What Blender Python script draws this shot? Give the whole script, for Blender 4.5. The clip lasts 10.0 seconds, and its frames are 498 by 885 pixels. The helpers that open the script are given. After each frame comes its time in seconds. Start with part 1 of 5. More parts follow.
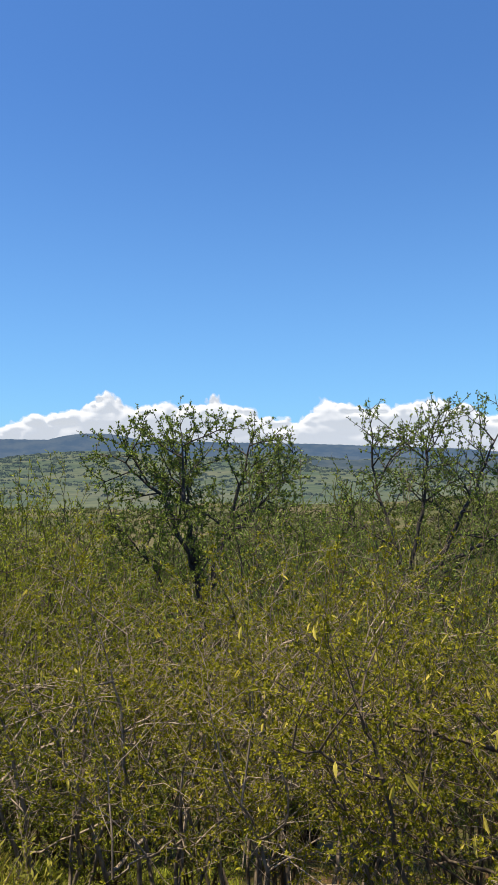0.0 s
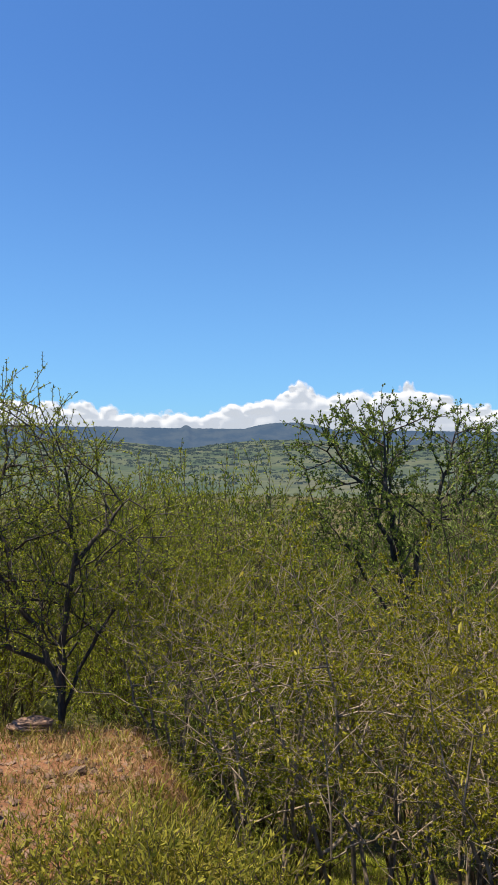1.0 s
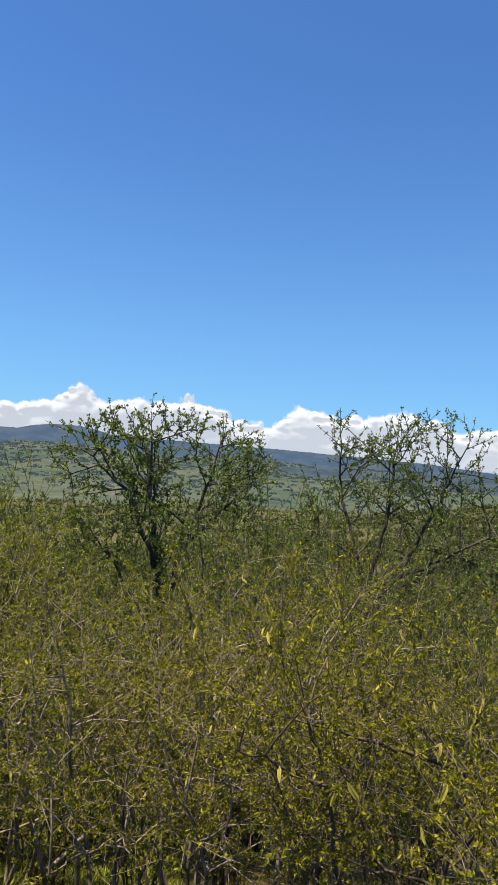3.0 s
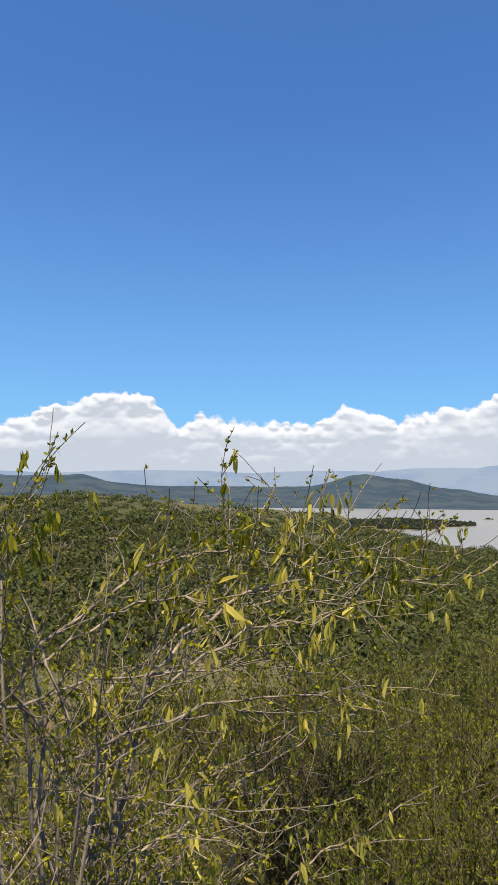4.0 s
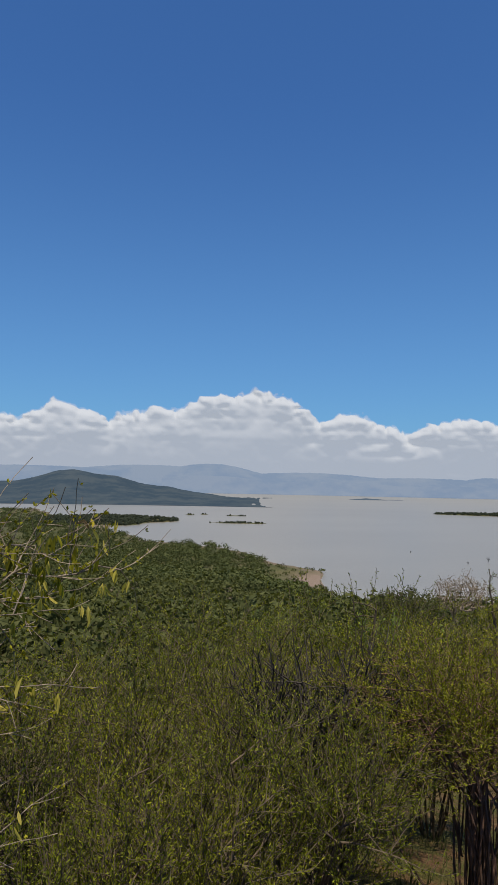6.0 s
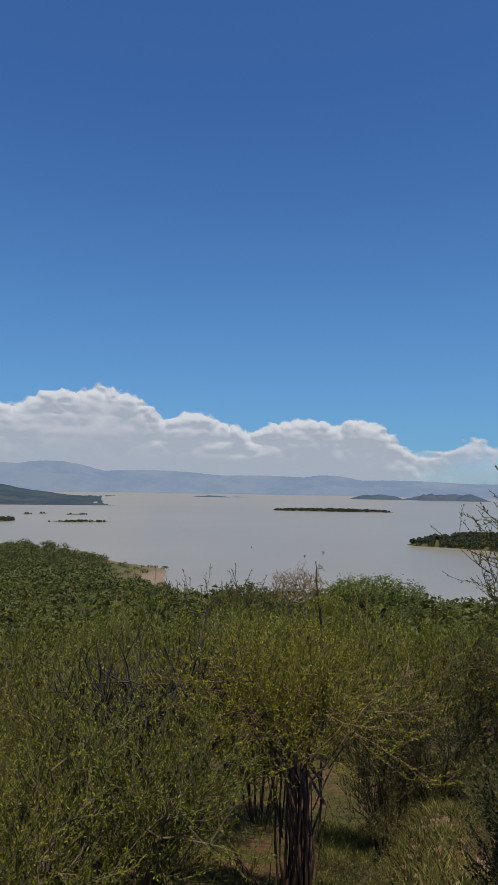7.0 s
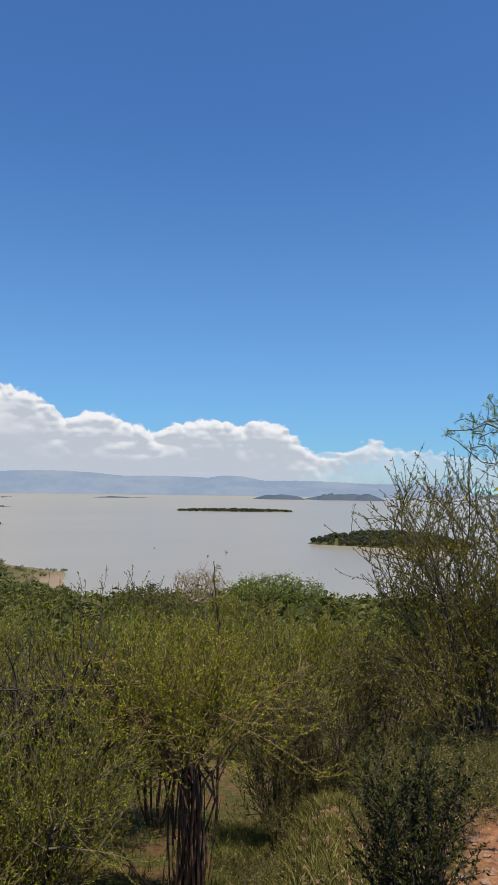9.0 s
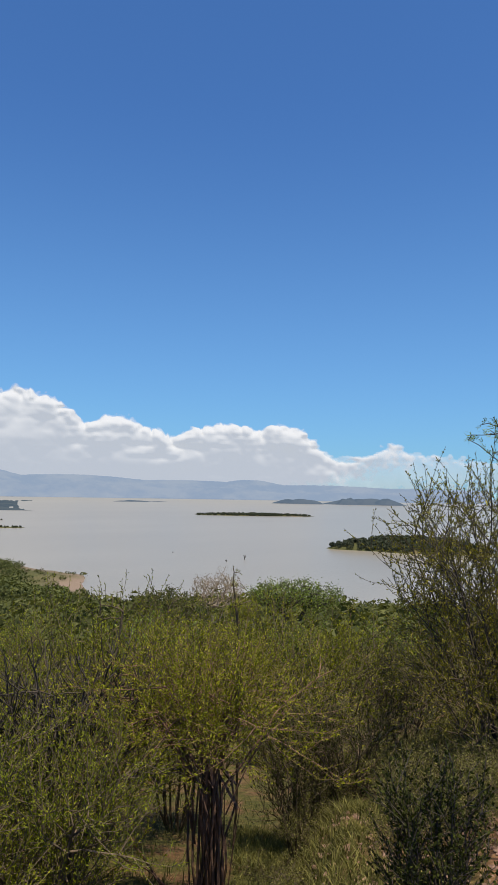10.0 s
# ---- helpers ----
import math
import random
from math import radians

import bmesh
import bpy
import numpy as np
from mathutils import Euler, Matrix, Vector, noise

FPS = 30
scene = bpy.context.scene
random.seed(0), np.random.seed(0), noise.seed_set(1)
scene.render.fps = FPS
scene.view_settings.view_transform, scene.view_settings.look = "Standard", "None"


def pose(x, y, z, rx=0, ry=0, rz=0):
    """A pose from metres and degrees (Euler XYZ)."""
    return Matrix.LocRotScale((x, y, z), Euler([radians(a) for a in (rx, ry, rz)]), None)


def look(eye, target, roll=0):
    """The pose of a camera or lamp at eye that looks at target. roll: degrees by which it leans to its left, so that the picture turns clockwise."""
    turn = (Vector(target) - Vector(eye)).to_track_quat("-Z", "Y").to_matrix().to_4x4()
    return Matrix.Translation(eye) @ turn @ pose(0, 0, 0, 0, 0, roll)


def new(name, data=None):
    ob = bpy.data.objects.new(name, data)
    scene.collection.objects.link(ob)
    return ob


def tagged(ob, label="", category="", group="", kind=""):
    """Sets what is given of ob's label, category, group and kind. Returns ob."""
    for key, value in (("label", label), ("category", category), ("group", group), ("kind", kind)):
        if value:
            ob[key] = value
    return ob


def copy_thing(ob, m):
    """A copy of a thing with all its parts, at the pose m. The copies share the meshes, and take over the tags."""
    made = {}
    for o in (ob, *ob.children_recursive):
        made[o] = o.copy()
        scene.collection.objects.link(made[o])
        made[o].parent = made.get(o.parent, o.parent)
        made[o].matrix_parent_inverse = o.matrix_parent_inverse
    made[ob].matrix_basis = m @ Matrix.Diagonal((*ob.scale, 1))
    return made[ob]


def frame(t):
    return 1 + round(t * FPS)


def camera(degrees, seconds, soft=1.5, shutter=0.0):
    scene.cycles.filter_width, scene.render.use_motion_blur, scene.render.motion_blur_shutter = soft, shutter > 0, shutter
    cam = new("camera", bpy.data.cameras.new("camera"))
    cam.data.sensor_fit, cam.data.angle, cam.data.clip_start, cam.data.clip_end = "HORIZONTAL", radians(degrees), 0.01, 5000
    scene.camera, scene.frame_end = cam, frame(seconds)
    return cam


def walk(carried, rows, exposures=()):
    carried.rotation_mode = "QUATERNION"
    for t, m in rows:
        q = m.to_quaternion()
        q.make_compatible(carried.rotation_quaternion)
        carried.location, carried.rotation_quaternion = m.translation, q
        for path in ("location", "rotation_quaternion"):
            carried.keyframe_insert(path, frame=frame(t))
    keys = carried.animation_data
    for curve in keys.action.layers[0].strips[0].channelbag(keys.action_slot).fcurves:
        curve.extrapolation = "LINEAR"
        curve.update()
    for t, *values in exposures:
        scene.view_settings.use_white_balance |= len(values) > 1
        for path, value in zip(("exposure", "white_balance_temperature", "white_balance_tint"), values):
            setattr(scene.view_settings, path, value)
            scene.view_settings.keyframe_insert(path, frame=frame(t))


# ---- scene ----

EYE = 45.0        # eye height over the lake, whose surface is z = 0
ARM = 0.45        # the camera is held out at arm's length from the turning body

# seconds, yaw (to the left of +y), pitch, roll, in degrees
TURNS = [
    (0, 45.3, 2.23, -0.16),
    (0.5, 46.95, 2.26, -0.04),
    (1, 61.25, 1.27, 0.29),
    (1.5, 65.47, -0.44, -0.01),
    (2, 64.64, -0.84, 1.78),
    (2.5, 58.95, 0.99, 2.63),
    (2.7, 54.49, 1.59, 2.67),
    (3.8, 5.3, 4.61, 2.2),
    (4, 0.78, 3.65, 0.24),
    (4.5, -4.3, 3.26, 3.05),
    (5, -14.42, 3.18, 1.64),
    (5.2, -15.91, 3.04, 1.69),
    (6.3, -26.1, 3.78, 0.7),
    (6.5, -28, 3.76, 0.55),
    (7, -36.15, 3.6, 0.94),
    (7.5, -42.8, 4.34, 0.52),
    (8, -45.53, 4.35, 0.63),
    (8.5, -44.73, 3.85, 0.64),
    (9, -44.18, 3.74, 0.8),
    (9.5, -43.72, 3.79, 0.81),
    (10, -42.62, 4.08, 0.95),
]


def held(yaw, pitch, roll):
    a, b = radians(yaw), radians(pitch)
    eye = Vector((-math.sin(a) * ARM, math.cos(a) * ARM, EYE))
    ahead = Vector((-math.sin(a) * math.cos(b), math.cos(a) * math.cos(b), math.sin(b)))
    return look(eye, eye + ahead, roll)


cam = camera(39.91, 10.0, soft=1.4)
walk(cam, [(t, held(a, b, c)) for t, a, b, c in TURNS],
     exposures=[(0.0, 1.0, 6900, 10), (1.5, 0.94, 6900, 10), (2.7, 0.96, 6900, 10), (3.8, 0.9, 6850, 10), (5.2, 0.82, 6800, 10), (6.3, 0.22, 6500, 10), (8.0, 0.23, 6500, 10), (9.0, 0.66, 6800, 10), (10.0, 0.66, 6800, 10)])

# ---- sky, sun ----
SUN_YAW, SUN_HIGH = 160.0, 74.0     # the sun stands high, behind the viewer
SUN = Vector((-math.sin(radians(SUN_YAW)) * math.cos(radians(SUN_HIGH)),
              math.cos(radians(SUN_YAW)) * math.cos(radians(SUN_HIGH)), math.sin(radians(SUN_HIGH))))

world = bpy.data.worlds.new("sky")
scene.world = world
world.use_nodes = True
wn, wl = world.node_tree.nodes, world.node_tree.links
sky = wn.new("ShaderNodeTexSky")
sky.sky_type, sky.sun_disc = "NISHITA", False
sky.sun_elevation, sky.sun_rotation = radians(SUN_HIGH), radians(-SUN_YAW)
sky.altitude, sky.air_density, sky.dust_density, sky.ozone_density = 1200, 1.0, 0.6, 1.5
deep = wn.new("ShaderNodeMix")
deep.data_type, deep.blend_type = "RGBA", "MULTIPLY"
deep.inputs[0].default_value, deep.inputs[7].default_value = 1.0, (0.51, 0.92, 1.38, 1)
wl.new(sky.outputs[0], deep.inputs[6])
wl.new(deep.outputs[2], wn["Background"].inputs[0])
wn["Background"].inputs[1].default_value = 0.073

lamp = bpy.data.lights.new("sun", "SUN")
lamp.energy, lamp.angle, lamp.color = 4.7, radians(0.53), (1.0, 0.90, 0.72)
sun = new("sun", lamp)
sun.matrix_world = look((0, 0, 400), Vector((0, 0, 400)) - SUN)


# ---- materials ----
def material(name, build):
    m = bpy.data.materials.new(name)
    m.use_nodes = True
    nodes, links = m.node_tree.nodes, m.node_tree.links
    build(nodes, links, nodes["Principled BSDF"])
    return m


def noise_node(nodes, links, scale, detail=6.0, rough=0.6, coord="Object", stretch=None):
    c = nodes.new("ShaderNodeTexCoord")
    n = nodes.new("ShaderNodeTexNoise")
    n.inputs["Scale"].default_value, n.inputs["Detail"].default_value, n.inputs["Roughness"].default_value = scale, detail, rough
    src = c.outputs[coord]
    if stretch:
        mp = nodes.new("ShaderNodeMapping")
        mp.inputs["Scale"].default_value = stretch
        links.new(src, mp.inputs["Vector"])
        src = mp.outputs[0]
    links.new(src, n.inputs["Vector"])
    return n.outputs["Fac"]


def ramp(nodes, links, fac, stops):
    r = nodes.new("ShaderNodeValToRGB")
    e = r.color_ramp.elements
    while len(e) < len(stops):
        e.new(0.5)
    for el, (p, c) in zip(e, stops):
        el.position, el.color = p, (*c, 1)
    links.new(fac, r.inputs[0])
    return r.outputs[0]


def mixed(nodes, links, fac, a, b, how="MIX"):
    m = nodes.new("ShaderNodeMix")
    m.data_type, m.blend_type = "RGBA", how
    for sock, v in ((m.inputs[0], fac), (m.inputs[6], a), (m.inputs[7], b)):
        if isinstance(v, (int, float)):
            sock.default_value = v
        elif isinstance(v, tuple):
            sock.default_value = (*v, 1)
        else:
            links.new(v, sock)
    return m.outputs[2]


def bumped(nodes, links, p, height, strength, distance):
    b = nodes.new("ShaderNodeBump")
    b.inputs["Strength"].default_value, b.inputs["Distance"].default_value = strength, distance
    links.new(height, b.inputs["Height"])
    links.new(b.outputs[0], p.inputs["Normal"])


def leaf_material(name, dark, light, glow=0.3, rough=0.65):
    """Leaves: colour varies leaf by leaf; sun shines through them."""
    def build(nodes, links, p):
        g = nodes.new("ShaderNodeNewGeometry")
        col = ramp(nodes, links, g.outputs["Random Per Island"], [(0.0, dark), (0.55, tuple((a + b) / 2 for a, b in zip(dark, light))), (1.0, light)])
        big = noise_node(nodes, links, 1.7, 3)
        col = mixed(nodes, links, 0.5, col, ramp(nodes, links, big, [(0.35, (0.55, 0.55, 0.5)), (0.65, (1.25, 1.2, 1.0))]), "MULTIPLY")
        links.new(col, p.inputs["Base Color"])
        p.inputs["Roughness"].default_value = rough
        p.inputs["Specular IOR Level"].default_value = 0.1
        tr = nodes.new("ShaderNodeBsdfTranslucent")
        links.new(mixed(nodes, links, 1.0, col, (1.25, 1.2, 0.6), "MULTIPLY"), tr.inputs[0])
        mx = nodes.new("ShaderNodeMixShader")
        mx.inputs[0].default_value = glow
        links.new(p.outputs[0], mx.inputs[1])
        links.new(tr.outputs[0], mx.inputs[2])
        links.new(mx.outputs[0], nodes["Material Output"].inputs[0])
    return material(name, build)


def bark_material(name, dark, light):
    def build(nodes, links, p):
        n = noise_node(nodes, links, 22, 8, 0.7, stretch=(1, 1, 0.25))
        big = noise_node(nodes, links, 3, 3)
        col = ramp(nodes, links, n, [(0.35, dark), (0.68, light)])
        col = mixed(nodes, links, 0.6, col, ramp(nodes, links, big, [(0.3, (0.5, 0.5, 0.5)), (0.7, (1.2, 1.15, 1.1))]), "MULTIPLY")
        links.new(col, p.inputs["Base Color"])
        p.inputs["Roughness"].default_value = 0.85
        bumped(nodes, links, p, n, 0.8, 0.02)
    return material(name, build)


OLIVE = leaf_material("olive leaves", (0.101, 0.115, 0.0101), (0.253, 0.265, 0.0202))
GREEN = leaf_material("green leaves", (0.06, 0.096, 0.0216), (0.216, 0.282, 0.066))
# dark green, deepened further: shade under and inside bushes is in the colour
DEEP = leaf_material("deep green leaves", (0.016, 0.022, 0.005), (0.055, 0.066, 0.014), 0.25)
AMBER = leaf_material("yellowing leaves", (0.108, 0.11, 0.00941), (0.277, 0.267, 0.0221))
LIME = leaf_material("lime green leaves", (0.122, 0.159, 0.0179), (0.324, 0.362, 0.0454))
DUSK = leaf_material("brownish olive leaves", (0.0818, 0.0818, 0.0106), (0.218, 0.206, 0.0257))
FRESH = leaf_material("fresh green leaves", (0.0896, 0.113, 0.011), (0.226, 0.254, 0.0226))
DRY = leaf_material("dry leaves", (0.13, 0.09, 0.05), (0.27, 0.2, 0.12), 0.2)
STRAW = leaf_material("straw", (0.16, 0.11, 0.055), (0.42, 0.32, 0.16), 0.2)
YELLOW = leaf_material("yellow pods", (0.32, 0.30, 0.05), (0.64, 0.54, 0.15), 0.45)
GRASS = leaf_material("grass", (0.0978, 0.106, 0.0172), (0.38, 0.322, 0.0805), 0.3)
WOODS = leaf_material("far woodland", (0.036, 0.05, 0.02), (0.11, 0.125, 0.05), 0.3, 0.8)
MEADOW = leaf_material("green meadow", (0.06, 0.11, 0.02), (0.14, 0.22, 0.05), 0.3, 0.8)
HERB = leaf_material("lush yellow-green herb", (0.102, 0.11, 0.0168), (0.36, 0.336, 0.06), 0.35)
PALE = leaf_material("pale grass", (0.052, 0.058, 0.018), (0.195, 0.185, 0.066), 0.3)
# greyed green: haze over the islands is put into the leaf colour
HAZED_WOODS = leaf_material("island woodland with painted haze", (0.03, 0.041, 0.03), (0.066, 0.078, 0.056), 0.3, 0.8)
SCRUB = leaf_material("far scrub", (0.05, 0.062, 0.023), (0.11, 0.119, 0.047), 0.35, 0.8)
BARE = leaf_material("far dry scrub", (0.08, 0.07, 0.055), (0.16, 0.14, 0.1), 0.1, 0.8)
GREY_BARK = bark_material("grey bark", (0.06, 0.047, 0.035), (0.44, 0.355, 0.265))
DARK_BARK = bark_material("dark bark", (0.02, 0.017, 0.014), (0.075, 0.06, 0.05))
RED_BARK = bark_material("red brown bark", (0.05, 0.029, 0.02), (0.24, 0.135, 0.09))
TWIG = bark_material("brown twigs", (0.035, 0.026, 0.017), (0.16, 0.118, 0.075))


def ground_build(nodes, links, p):
    fine = noise_node(nodes, links, 9.0, 10, 0.7)
    mid = noise_node(nodes, links, 1.5, 9, 0.7)
    wide = noise_node(nodes, links, 0.02, 8, 0.6)
    soil = ramp(nodes, links, fine, [(0.3, (0.11, 0.05, 0.029)), (0.5, (0.24, 0.12, 0.072)), (0.72, (0.35, 0.22, 0.145))])
    grass = ramp(nodes, links, fine, [(0.3, (0.03, 0.034, 0.012)), (0.55, (0.075, 0.075, 0.025)), (0.75, (0.16, 0.135, 0.06))])
    wild = ramp(nodes, links, wide, [(0.35, (0.043, 0.052, 0.022)), (0.5, (0.068, 0.072, 0.032)), (0.62, (0.096, 0.087, 0.047)), (0.72, (0.125, 0.098, 0.064))])
    wild = mixed(nodes, links, 0.9, wild, ramp(nodes, links, mid, [(0.38, (0.4, 0.45, 0.36)), (0.62, (1.45, 1.35, 1.25))]), "MULTIPLY")
    at = nodes.new("ShaderNodeAttribute")
    at.attribute_name = "cover"
    sep = nodes.new("ShaderNodeSeparateColor")
    links.new(at.outputs["Color"], sep.inputs[0])
    litter = noise_node(nodes, links, 38.0, 6, 0.7)
    grass = mixed(nodes, links, 0.9, grass, ramp(nodes, links, litter, [(0.36, (0.25, 0.24, 0.22)), (0.52, (0.85, 0.8, 0.7)), (0.68, (1.7, 1.5, 1.2))]), "MULTIPLY")
    grass = mixed(nodes, links, ramp(nodes, links, mid, [(0.48, (0, 0, 0)), (0.62, (0.75, 0.75, 0.75))]), grass, mixed(nodes, links, 1.0, soil, (0.5, 0.5, 0.5), "MULTIPLY"))
    soil = mixed(nodes, links, 0.6, soil, ramp(nodes, links, litter, [(0.36, (0.5, 0.48, 0.45)), (0.65, (1.3, 1.25, 1.15))]), "MULTIPLY")
    near = mixed(nodes, links, sep.outputs[1], grass, soil)
    col = mixed(nodes, links, sep.outputs[0], wild, near)
    sand = ramp(nodes, links, fine, [(0.3, (0.12, 0.088, 0.068)), (0.7, (0.22, 0.172, 0.138))])
    col = mixed(nodes, links, sep.outputs[2], col, sand)
    links.new(col, p.inputs["Base Color"])
    p.inputs["Roughness"].default_value = 0.95
    p.inputs["Specular IOR Level"].default_value = 0.1
    bumped(nodes, links, p, fine, 0.7, 0.08)


GROUND = material("dry hillside", ground_build)


def water_build(nodes, links, p):
    big = noise_node(nodes, links, 0.0022, 5, 0.6, stretch=(1, 3, 1))
    links.new(ramp(nodes, links, big, [(0.3, (0.182, 0.168, 0.138)), (0.7, (0.215, 0.2, 0.166))]), p.inputs["Base Color"])
    p.inputs["Roughness"].default_value = 0.28
    p.inputs["IOR"].default_value = 1.33
    bumped(nodes, links, p, noise_node(nodes, links, 0.35, 6, 0.6), 0.35, 0.4)


WATER = material("silty lake water", water_build)


def rock_build(nodes, links, p):
    n = noise_node(nodes, links, 7, 10, 0.7, stretch=(1, 1, 3.5))
    links.new(ramp(nodes, links, n, [(0.32, (0.07, 0.038, 0.027)), (0.5, (0.19, 0.115, 0.08)), (0.7, (0.33, 0.215, 0.155))]), p.inputs["Base Color"])
    p.inputs["Roughness"].default_value = 0.9
    bumped(nodes, links, p, n, 0.9, 0.03)


ROCK = material("reddish grey rock", rock_build)


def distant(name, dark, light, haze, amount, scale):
    """Backdrop land kilometres off: the air's haze painted in as bluish colour and glow."""
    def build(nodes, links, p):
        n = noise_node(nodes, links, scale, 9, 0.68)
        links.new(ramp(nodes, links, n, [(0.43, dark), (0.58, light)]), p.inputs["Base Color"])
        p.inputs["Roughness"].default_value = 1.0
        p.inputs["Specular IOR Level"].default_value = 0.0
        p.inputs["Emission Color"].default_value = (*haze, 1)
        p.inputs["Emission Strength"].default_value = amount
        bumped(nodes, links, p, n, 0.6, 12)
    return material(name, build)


# haze painted into the far hills: cool base colours, blue emission
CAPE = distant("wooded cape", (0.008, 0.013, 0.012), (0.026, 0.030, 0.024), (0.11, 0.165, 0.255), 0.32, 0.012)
RIDGE = distant("haze-blue ridge", (0.008, 0.014, 0.016), (0.022, 0.027, 0.024), (0.10, 0.17, 0.315), 0.36, 0.006)
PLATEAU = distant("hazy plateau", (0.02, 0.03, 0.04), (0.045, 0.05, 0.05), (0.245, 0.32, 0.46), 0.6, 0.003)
def plain_build(nodes, links, p):
    wide, shrubs = noise_node(nodes, links, 0.004, 6, 0.6), noise_node(nodes, links, 0.05, 4, 0.6)
    open_land = ramp(nodes, links, wide, [(0.35, (0.03, 0.045, 0.022)), (0.55, (0.062, 0.068, 0.034)), (0.7, (0.085, 0.078, 0.048))])
    dots = ramp(nodes, links, shrubs, [(0.4, (0.62, 0.68, 0.68)), (0.6, (1.1, 1.1, 1.05))])
    links.new(mixed(nodes, links, 1.0, open_land, dots, "MULTIPLY"), p.inputs["Base Color"])
    p.inputs["Roughness"].default_value = 1.0
    p.inputs["Specular IOR Level"].default_value = 0.0
    # haze over the plain, put in as a faint bluish glow
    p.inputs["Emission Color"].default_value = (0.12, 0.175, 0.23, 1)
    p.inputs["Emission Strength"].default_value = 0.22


PLAIN = material("scrub plain", plain_build)
# far shrubs and islands: blue-grey colour and glow paint the haze over them
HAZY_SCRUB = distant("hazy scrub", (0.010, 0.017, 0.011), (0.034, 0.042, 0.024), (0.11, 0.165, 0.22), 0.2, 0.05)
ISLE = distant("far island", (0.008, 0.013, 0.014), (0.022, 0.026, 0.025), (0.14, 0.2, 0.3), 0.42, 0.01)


def cloud_build(nodes, links, p):
    at = nodes.new("ShaderNodeAttribute")
    at.attribute_name = "thick"
    fine = noise_node(nodes, links, 0.02, 8, 0.65)
    f = nodes.new("ShaderNodeMath")
    f.operation = "MULTIPLY_ADD"
    links.new(fine, f.inputs[0])
    f.inputs[1].default_value = 0.5
    links.new(at.outputs["Fac"], f.inputs[2])
    a = nodes.new("ShaderNodeMapRange")
    a.interpolation_type = "SMOOTHSTEP"
    links.new(f.outputs[0], a.inputs[0])
    a.inputs[1].default_value, a.inputs[2].default_value = 0.2, 0.6
    p.inputs["Roughness"].default_value = 1.0
    p.inputs["Specular IOR Level"].default_value = 0.0
    # the clouds' glow stands in for sunlight scattered inside them
    p.inputs["Emission Strength"].default_value = 0.40
    body = nodes.new("ShaderNodeMath")
    body.operation, body.use_clamp = "MULTIPLY", True
    links.new(a.outputs[0], body.inputs[0])
    body.inputs[1].default_value = 5.0
    # thin parts turn sky blue: horizon haze painted as glow
    links.new(mixed(nodes, links, body.outputs[0], (0.28, 0.64, 0.96), (0.71, 0.775, 0.88)), p.inputs["Emission Color"])
    links.new(mixed(nodes, links, a.outputs[0], (0.0, 0.0, 0.0), (0.17, 0.173, 0.178)), p.inputs["Base Color"])
    veil = nodes.new("ShaderNodeAttribute")
    veil.attribute_name = "veil"
    most = nodes.new("ShaderNodeMath")
    most.operation = "MAXIMUM"
    links.new(a.outputs[0], most.inputs[0])
    links.new(veil.outputs["Fac"], most.inputs[1])
    links.new(most.outputs[0], p.inputs["Alpha"])


CLOUD = material("cumulus", cloud_build)

# ---- helpers for meshes ----
def mesh_of(name, verts, faces, mat, smooth=False):
    """A mesh from arrays; faces: rows of three or four indices, one array or several."""
    me = bpy.data.meshes.new(name)
    faces = faces if isinstance(faces, list) else [faces]
    faces = [np.asarray(f, np.int32) for f in faces if len(f)]
    loops = np.concatenate([f.ravel() for f in faces])
    sizes = np.concatenate([np.full(len(f), f.shape[1], np.int32) for f in faces])
    me.vertices.add(len(verts))
    me.vertices.foreach_set("co", np.asarray(verts, np.float32).ravel())
    me.loops.add(len(loops))
    me.loops.foreach_set("vertex_index", loops)
    me.polygons.add(len(sizes))
    me.polygons.foreach_set("loop_start", np.concatenate([[0], np.cumsum(sizes)[:-1]]).astype(np.int32))
    me.polygons.foreach_set("use_smooth", np.full(len(sizes), smooth))
    me.materials.append(mat)
    me.update(calc_edges=True)
    me.validate()
    return me


def part(name, me, parent, label=""):
    ob = new(name, me)
    ob.parent = parent
    return tagged(ob, label)


def grid_faces(n, m):
    """Quads of a grid of n rows and m columns."""
    i = (np.arange(n - 1)[:, None] * m + np.arange(m - 1)[None]).ravel()
    return np.stack([i, i + 1, i + m + 1, i + m], 1)


def wave(x, y, scale, seed=0, octaves=4):
    """Smooth value noise in [-1, 1] on arrays."""
    x, y, total, amp, norm = np.asarray(x, float) * scale, np.asarray(y, float) * scale, 0.0, 1.0, 0.0
    for o in range(octaves):
        xi, yi = np.floor(x), np.floor(y)
        fx, fy = x - xi, y - yi
        fx, fy = fx * fx * (3 - 2 * fx), fy * fy * (3 - 2 * fy)

        def h(a, b):
            v = np.sin(a * 127.1 + b * 311.7 + (seed + o) * 74.7) * 43758.5453
            return 2 * (v - np.floor(v)) - 1
        total = total + amp * ((h(xi, yi) * (1 - fx) + h(xi + 1, yi) * fx) * (1 - fy) + (h(xi, yi + 1) * (1 - fx) + h(xi + 1, yi + 1) * fx) * fy)
        norm, amp, x, y = norm + amp, amp * 0.5, x * 2.03, y * 2.03
    return total / norm


def spot(yaw, r, up=0.0):
    """The place r metres off in the direction yaw (degrees to the left of +y), up metres over the eye's height."""
    return Vector((-math.sin(radians(yaw)) * r, math.cos(radians(yaw)) * r, EYE + up))


